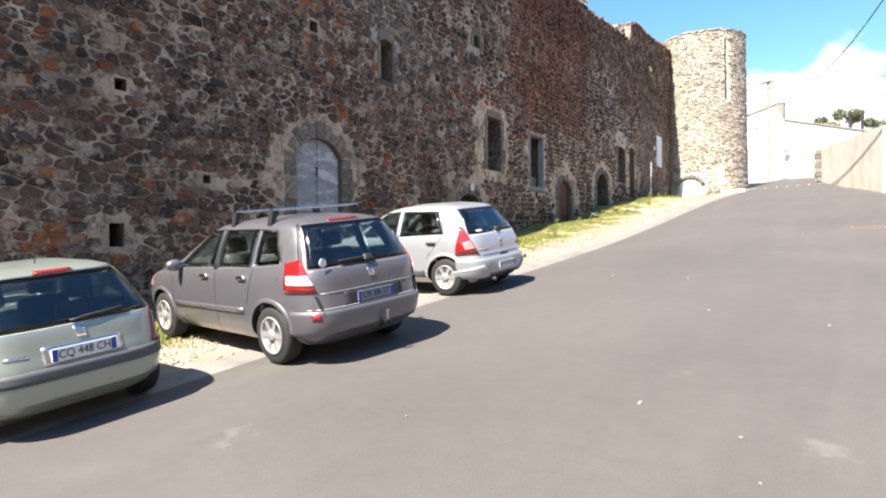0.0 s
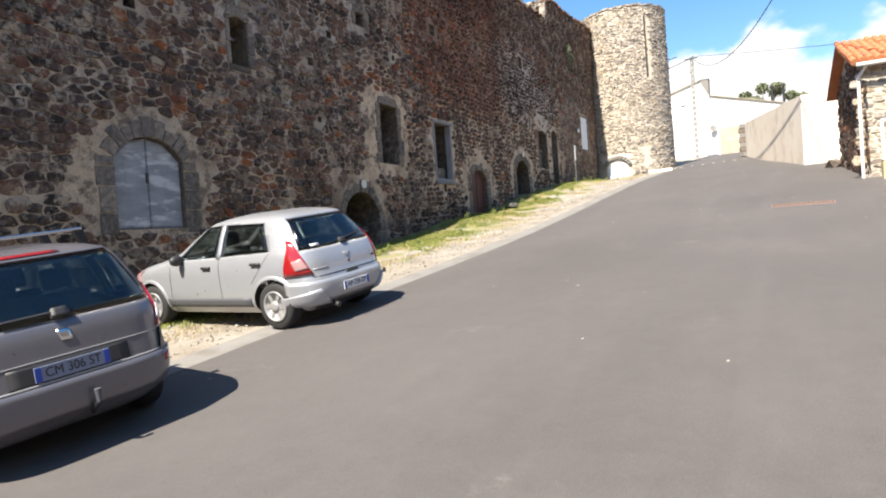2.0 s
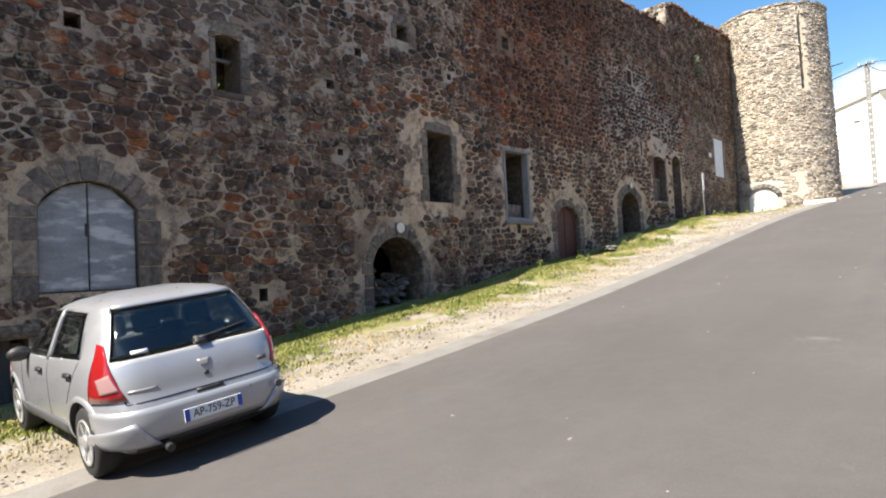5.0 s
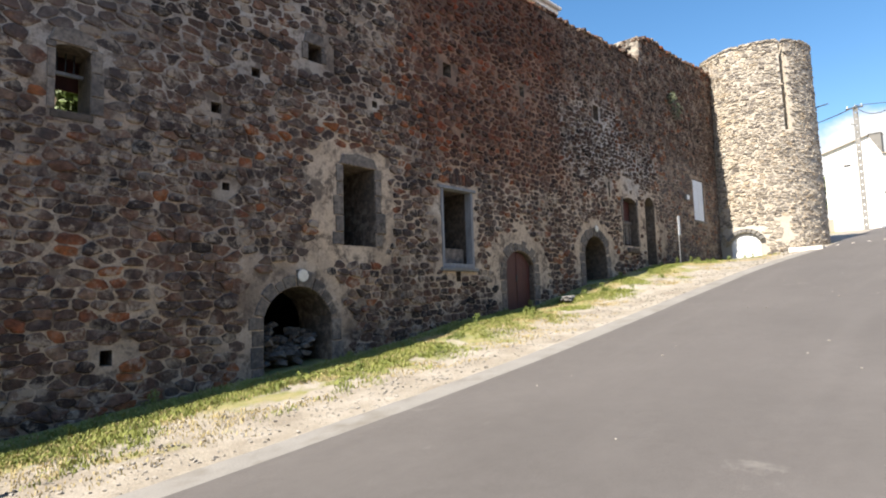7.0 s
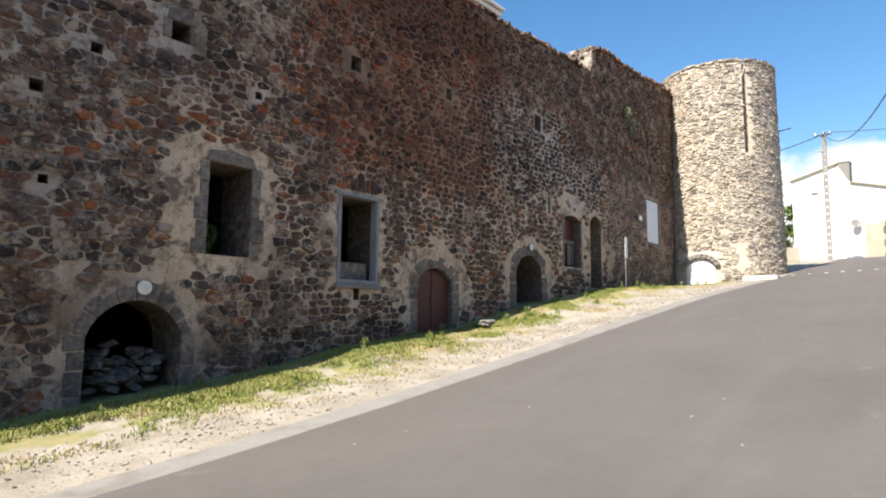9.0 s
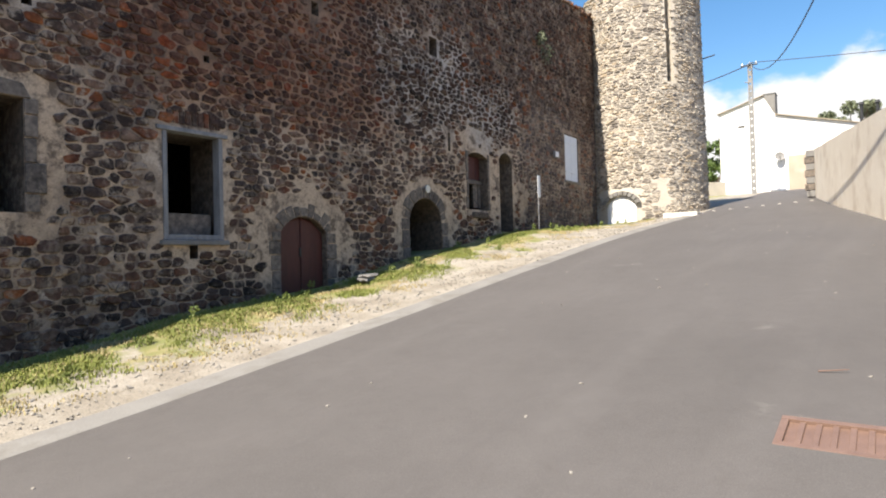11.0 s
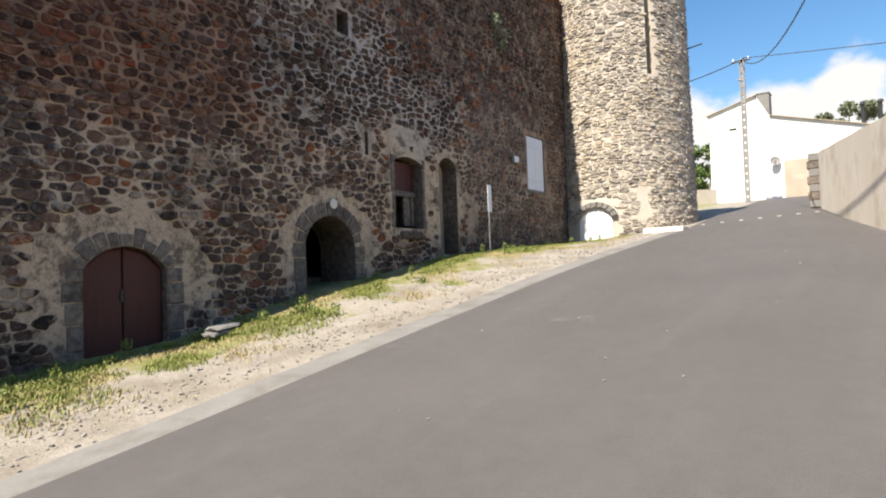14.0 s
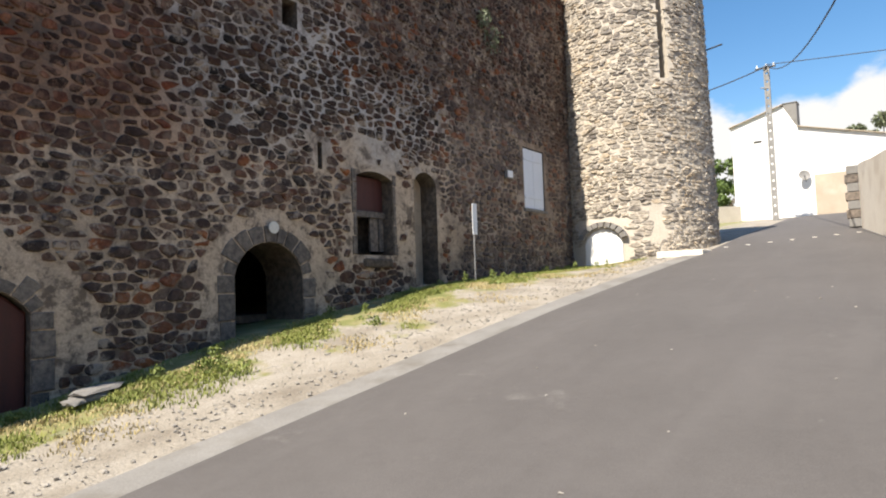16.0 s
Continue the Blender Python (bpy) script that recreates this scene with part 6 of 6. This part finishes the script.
part("downpipe_bend", tube((-0.12, -0.12, 2.9), (0.05, -0.4, 3.18), 0.045, seg=10), M_PIPE, sh)
pl = thing("terrace_wall", (2.55, 23.4, 2.62), "low yellow terrace wall carrying a white railing", "wall", rz=4)
part("plinth", box(0, 6, 0, 0.25, -0.5, 0.5, 0.02), M_PLINTH, pl)
fe = thing("railing", (2.55, 23.5, 3.12), "white metal railing with pale green screening", "railing", rz=4)
part("top_rail", box(0, 6, -0.02, 0.03, 1.12, 1.18, 0.01), M_WHITE, fe)
part("foot_rail", box(0, 6, -0.02, 0.03, 0.04, 0.1, 0.01), M_WHITE, fe)
for i in range(40):
    part("baluster", box(0.15 * i, 0.15 * i + (0.06 if i % 10 == 0 else 0.03), -0.015, 0.02, 0.1, 1.12), M_WHITE, fe)
part("screen", box(0.9, 6, 0.035, 0.05, 0.12, 1.05), M_GREENPANEL, fe)
part("white_board", box(0.06, 0.85, 0.035, 0.06, 0.12, 0.6), M_WHITE, fe)
pt = thing("wall_pot", (3.75, 24.0, 4.5), "terracotta pot with a small plant on the house wall", "plant pot", rz=4)
part("pot", tube((0, -0.12, 0), (0, -0.12, 0.24), 0.1, 0.14, 14), M_TERRA, pt)


# ---- plants ----
def leaves(count, spots, size, r, mat, name, parent=None):
    """A cloud of small leaf blades round the given (centre, radii) spots."""
    v, f = [], []
    for _ in range(count):
        (cx, cy, cz), (ax, ay, az) = spots[r.randrange(len(spots))]
        d = Vector((r.gauss(0, 1), r.gauss(0, 1), r.gauss(0, 1))).normalized() * (r.random() ** 0.4)
        p = Vector((cx + d.x * ax, cy + d.y * ay, cz + d.z * az))
        e = Euler((r.uniform(0, 6.3), r.uniform(0, 6.3), r.uniform(0, 6.3)))
        s = size * r.uniform(0.6, 1.3)
        b = len(v)
        for q in ((-0.5, 0, 0), (0, -0.3, 0.05), (0.5, 0, 0), (0, 0.3, 0.05)):
            c = Vector(q) * s
            c.rotate(e)
            v.append(tuple(p + c))
        f.append((b, b + 1, b + 2, b + 3))
    return obj_from(name, v, f, mat, parent)


def tree(at, h, spread, seed, label, mat=None, count=2600, leaf=0.22, category="tree"):
    r = random.Random(seed)
    t = thing("tree", at, label, category)
    b = bmesh.new()
    tube((0, 0, -0.2), (0.1, 0, h * 0.45), 0.05 * h * 0.5, 0.03 * h * 0.5, 10, b)
    spots = []
    for i in range(9):
        a, k = i * 2.4, r.uniform(0.3, 1.0)
        end = Vector((spread * k * math.cos(a), spread * k * math.sin(a), h * r.uniform(0.55, 0.95)))
        tube((0.1, 0, h * r.uniform(0.3, 0.45)), end, 0.02 * h * 0.5, 0.008 * h * 0.4, 7, b)
        s = spread * r.uniform(0.3, 0.5)
        spots.append((tuple(end), (s, s, s * r.uniform(0.6, 0.9))))
    part("trunk", b, M_BARK, t)
    leaves(count, spots, leaf, r, mat or M_LEAF, "crown", t)
    return t


tree((-13.5, 72, 7.6), 5.6, 2.6, 1, "leafy green tree beside the white house", leaf=0.34, count=3600)
tree((-10.6, 66.5, 7.4), 3.0, 1.3, 2, "green bush beyond the low wall", category="bush", count=2600, leaf=0.22)
tree((-16.5, 70, 7.5), 6.0, 2.8, 3, "leafy green tree behind the tower", leaf=0.34, count=3600)
tree((-14.6, 13.4, 1.4), 9.5, 2.6, 4, "sunlit green tree in the yard behind the wall", leaf=0.2, count=6000)
tree((-13.5, 12.9, 1.4), 8.6, 1.3, 14, "dense green shrub tree close behind the wall", leaf=0.17, count=9000)
tree((-17.9, 21.6, 1.6), 6.6, 1.3, 5, "green tree in the yard behind the ruin", leaf=0.16)
tree((-1.7, 77, 8.2), 8.0, 1.9, 6, "grey-green tree behind the white house", M_LEAF2, 2600, 0.32)
tree((1.4, 79, 8.3), 7.4, 1.8, 7, "grey-green tree behind the white house", M_LEAF2, 2600, 0.32)
leaves(300, [((0, 0, 0), (0.3, 0.4, 0.4)), ((0.05, -0.5, 0.5), (0.2, 0.3, 0.3))], 0.1, random.Random(8), M_LEAF2, "weed_tuft").matrix_basis = pose(WALL_X + 0.15, 36.2, 11.2)
tagged(bpy.data.objects["weed_tuft"], "yellow-green weeds growing high in the wall", "weeds", kind="stuff")
leaves(160, [((0, 0, 0.05), (0.2, 0.15, 0.2))], 0.1, random.Random(9), M_LEAF, "plant", pt)


def blades(name, mat, count, band, height, seed, label):
    """Tufts of grass blades in a band of the verge: x0, x1, y0, y1."""
    r = random.Random(seed)
    v, f = [], []
    x0, x1, y0, y1 = band
    made = 0
    while made < count:
        cx, cy = r.triangular(x0, x1, x0 + 0.25 * (x1 - x0)), r.uniform(y0, y1)
        if noise.noise((cx * 0.8, cy * 0.8, seed)) < -0.2 - 0.22 * (cy < 23) + 0.5 * (cx - x0) / (x1 - x0) + 0.25 * noise.noise((cx * 4, cy * 4, seed + 5)):
            continue
        for _ in range(9):
            x, y = cx + r.gauss(0, 0.07), cy + r.gauss(0, 0.07)
            z = ground_z(x, y) - 0.03
            a, h, w = r.uniform(0, 6.3), height * r.uniform(0.5, 1.4), 0.009
            lean = r.uniform(0.1, 0.7) * h
            b = len(v)
            dx, dy = math.cos(a), math.sin(a)
            v += [(x - dy * w, y + dx * w, z), (x + dy * w, y - dx * w, z), (x + dx * lean * 0.4 + dy * w * 0.7, y + dy * lean * 0.4 - dx * w * 0.7, z + h * 0.6), (x + dx * lean * 0.4 - dy * w * 0.7, y + dy * lean * 0.4 + dx * w * 0.7, z + h * 0.6), (x + dx * lean, y + dy * lean, z + h * 0.9)]
            f += [(b, b + 1, b + 2, b + 3), (b + 3, b + 2, b + 4)]
            made += 1
    return tagged(obj_from(name, v, f, mat), label, "grass", kind="stuff")


blades("grass", M_GRASS, 90000, (-10.05, -7.2, 2, 41), 0.055, 3, "green grass tufts along the wall's foot")
blades("dry_grass", M_DRY, 38000, (-10.0, -6.5, 2, 41), 0.042, 4, "dry straw-coloured grass on the verge")
tagged(leaves(420, [((WALL_X - 0.8, 17.85, 4.4), (0.2, 0.2, 0.24)), ((WALL_X - 0.9, 18.0, 4.68), (0.15, 0.22, 0.24))], 0.09, random.Random(61), M_LEAF, "window_bush"), "small green bush growing on the window's inner sill", "bush")
rw = random.Random(51)
spots = []
for _i in range(48):
    wx, wy = rw.triangular(-9.98, -7.6, -9.6), rw.uniform(9.5, 40)
    wz = ground_z(wx, wy)
    tall = rw.random() ** 3
    spots += [((wx, wy, wz), (0.2, 0.26, 0.05)), ((wx + 0.03, wy, wz + 0.05 + 0.12 * tall), (0.08, 0.1, 0.05 + 0.08 * tall))]
tagged(leaves(5200, spots, 0.05, rw, M_WEED, "weed_patch"), "small leafy green weeds at the wall's foot", "weeds", kind="stuff")
rp = random.Random(12)
verts, faces = [], []
for _ in range(7000):
    x, y = rp.triangular(-8.4, -6.1, -6.6), rp.uniform(1, 41)
    s = 0.006 + 0.026 * rp.random() ** 5
    boulder((x, y, ground_z(x, y) - 0.02), s * 1.4, s, s * 0.7, rp, verts, faces)
for _ in range(70):
    x, y = rp.uniform(-5.5, 3), rp.uniform(1, 40)
    s = rp.uniform(0.008, 0.02)
    boulder((x, y, ground_z(x, y) + 0.004), s * 1.4, s, s * 0.7, rp, verts, faces)
tagged(obj_from("pebble_scatter", verts, faces, M_PEBBLE), "loose pale pebbles on the verge and lane", "pebbles", kind="stuff")

# ---- the stones that the lane passes nearest, each its own piece ----
for o_, h_ in near_stones:
    verts, faces = [], []
    stone_mesh(o_, on_plane, h_, rng, verts, faces)
    obj_from("stone", verts, faces, M_STONE, wall)
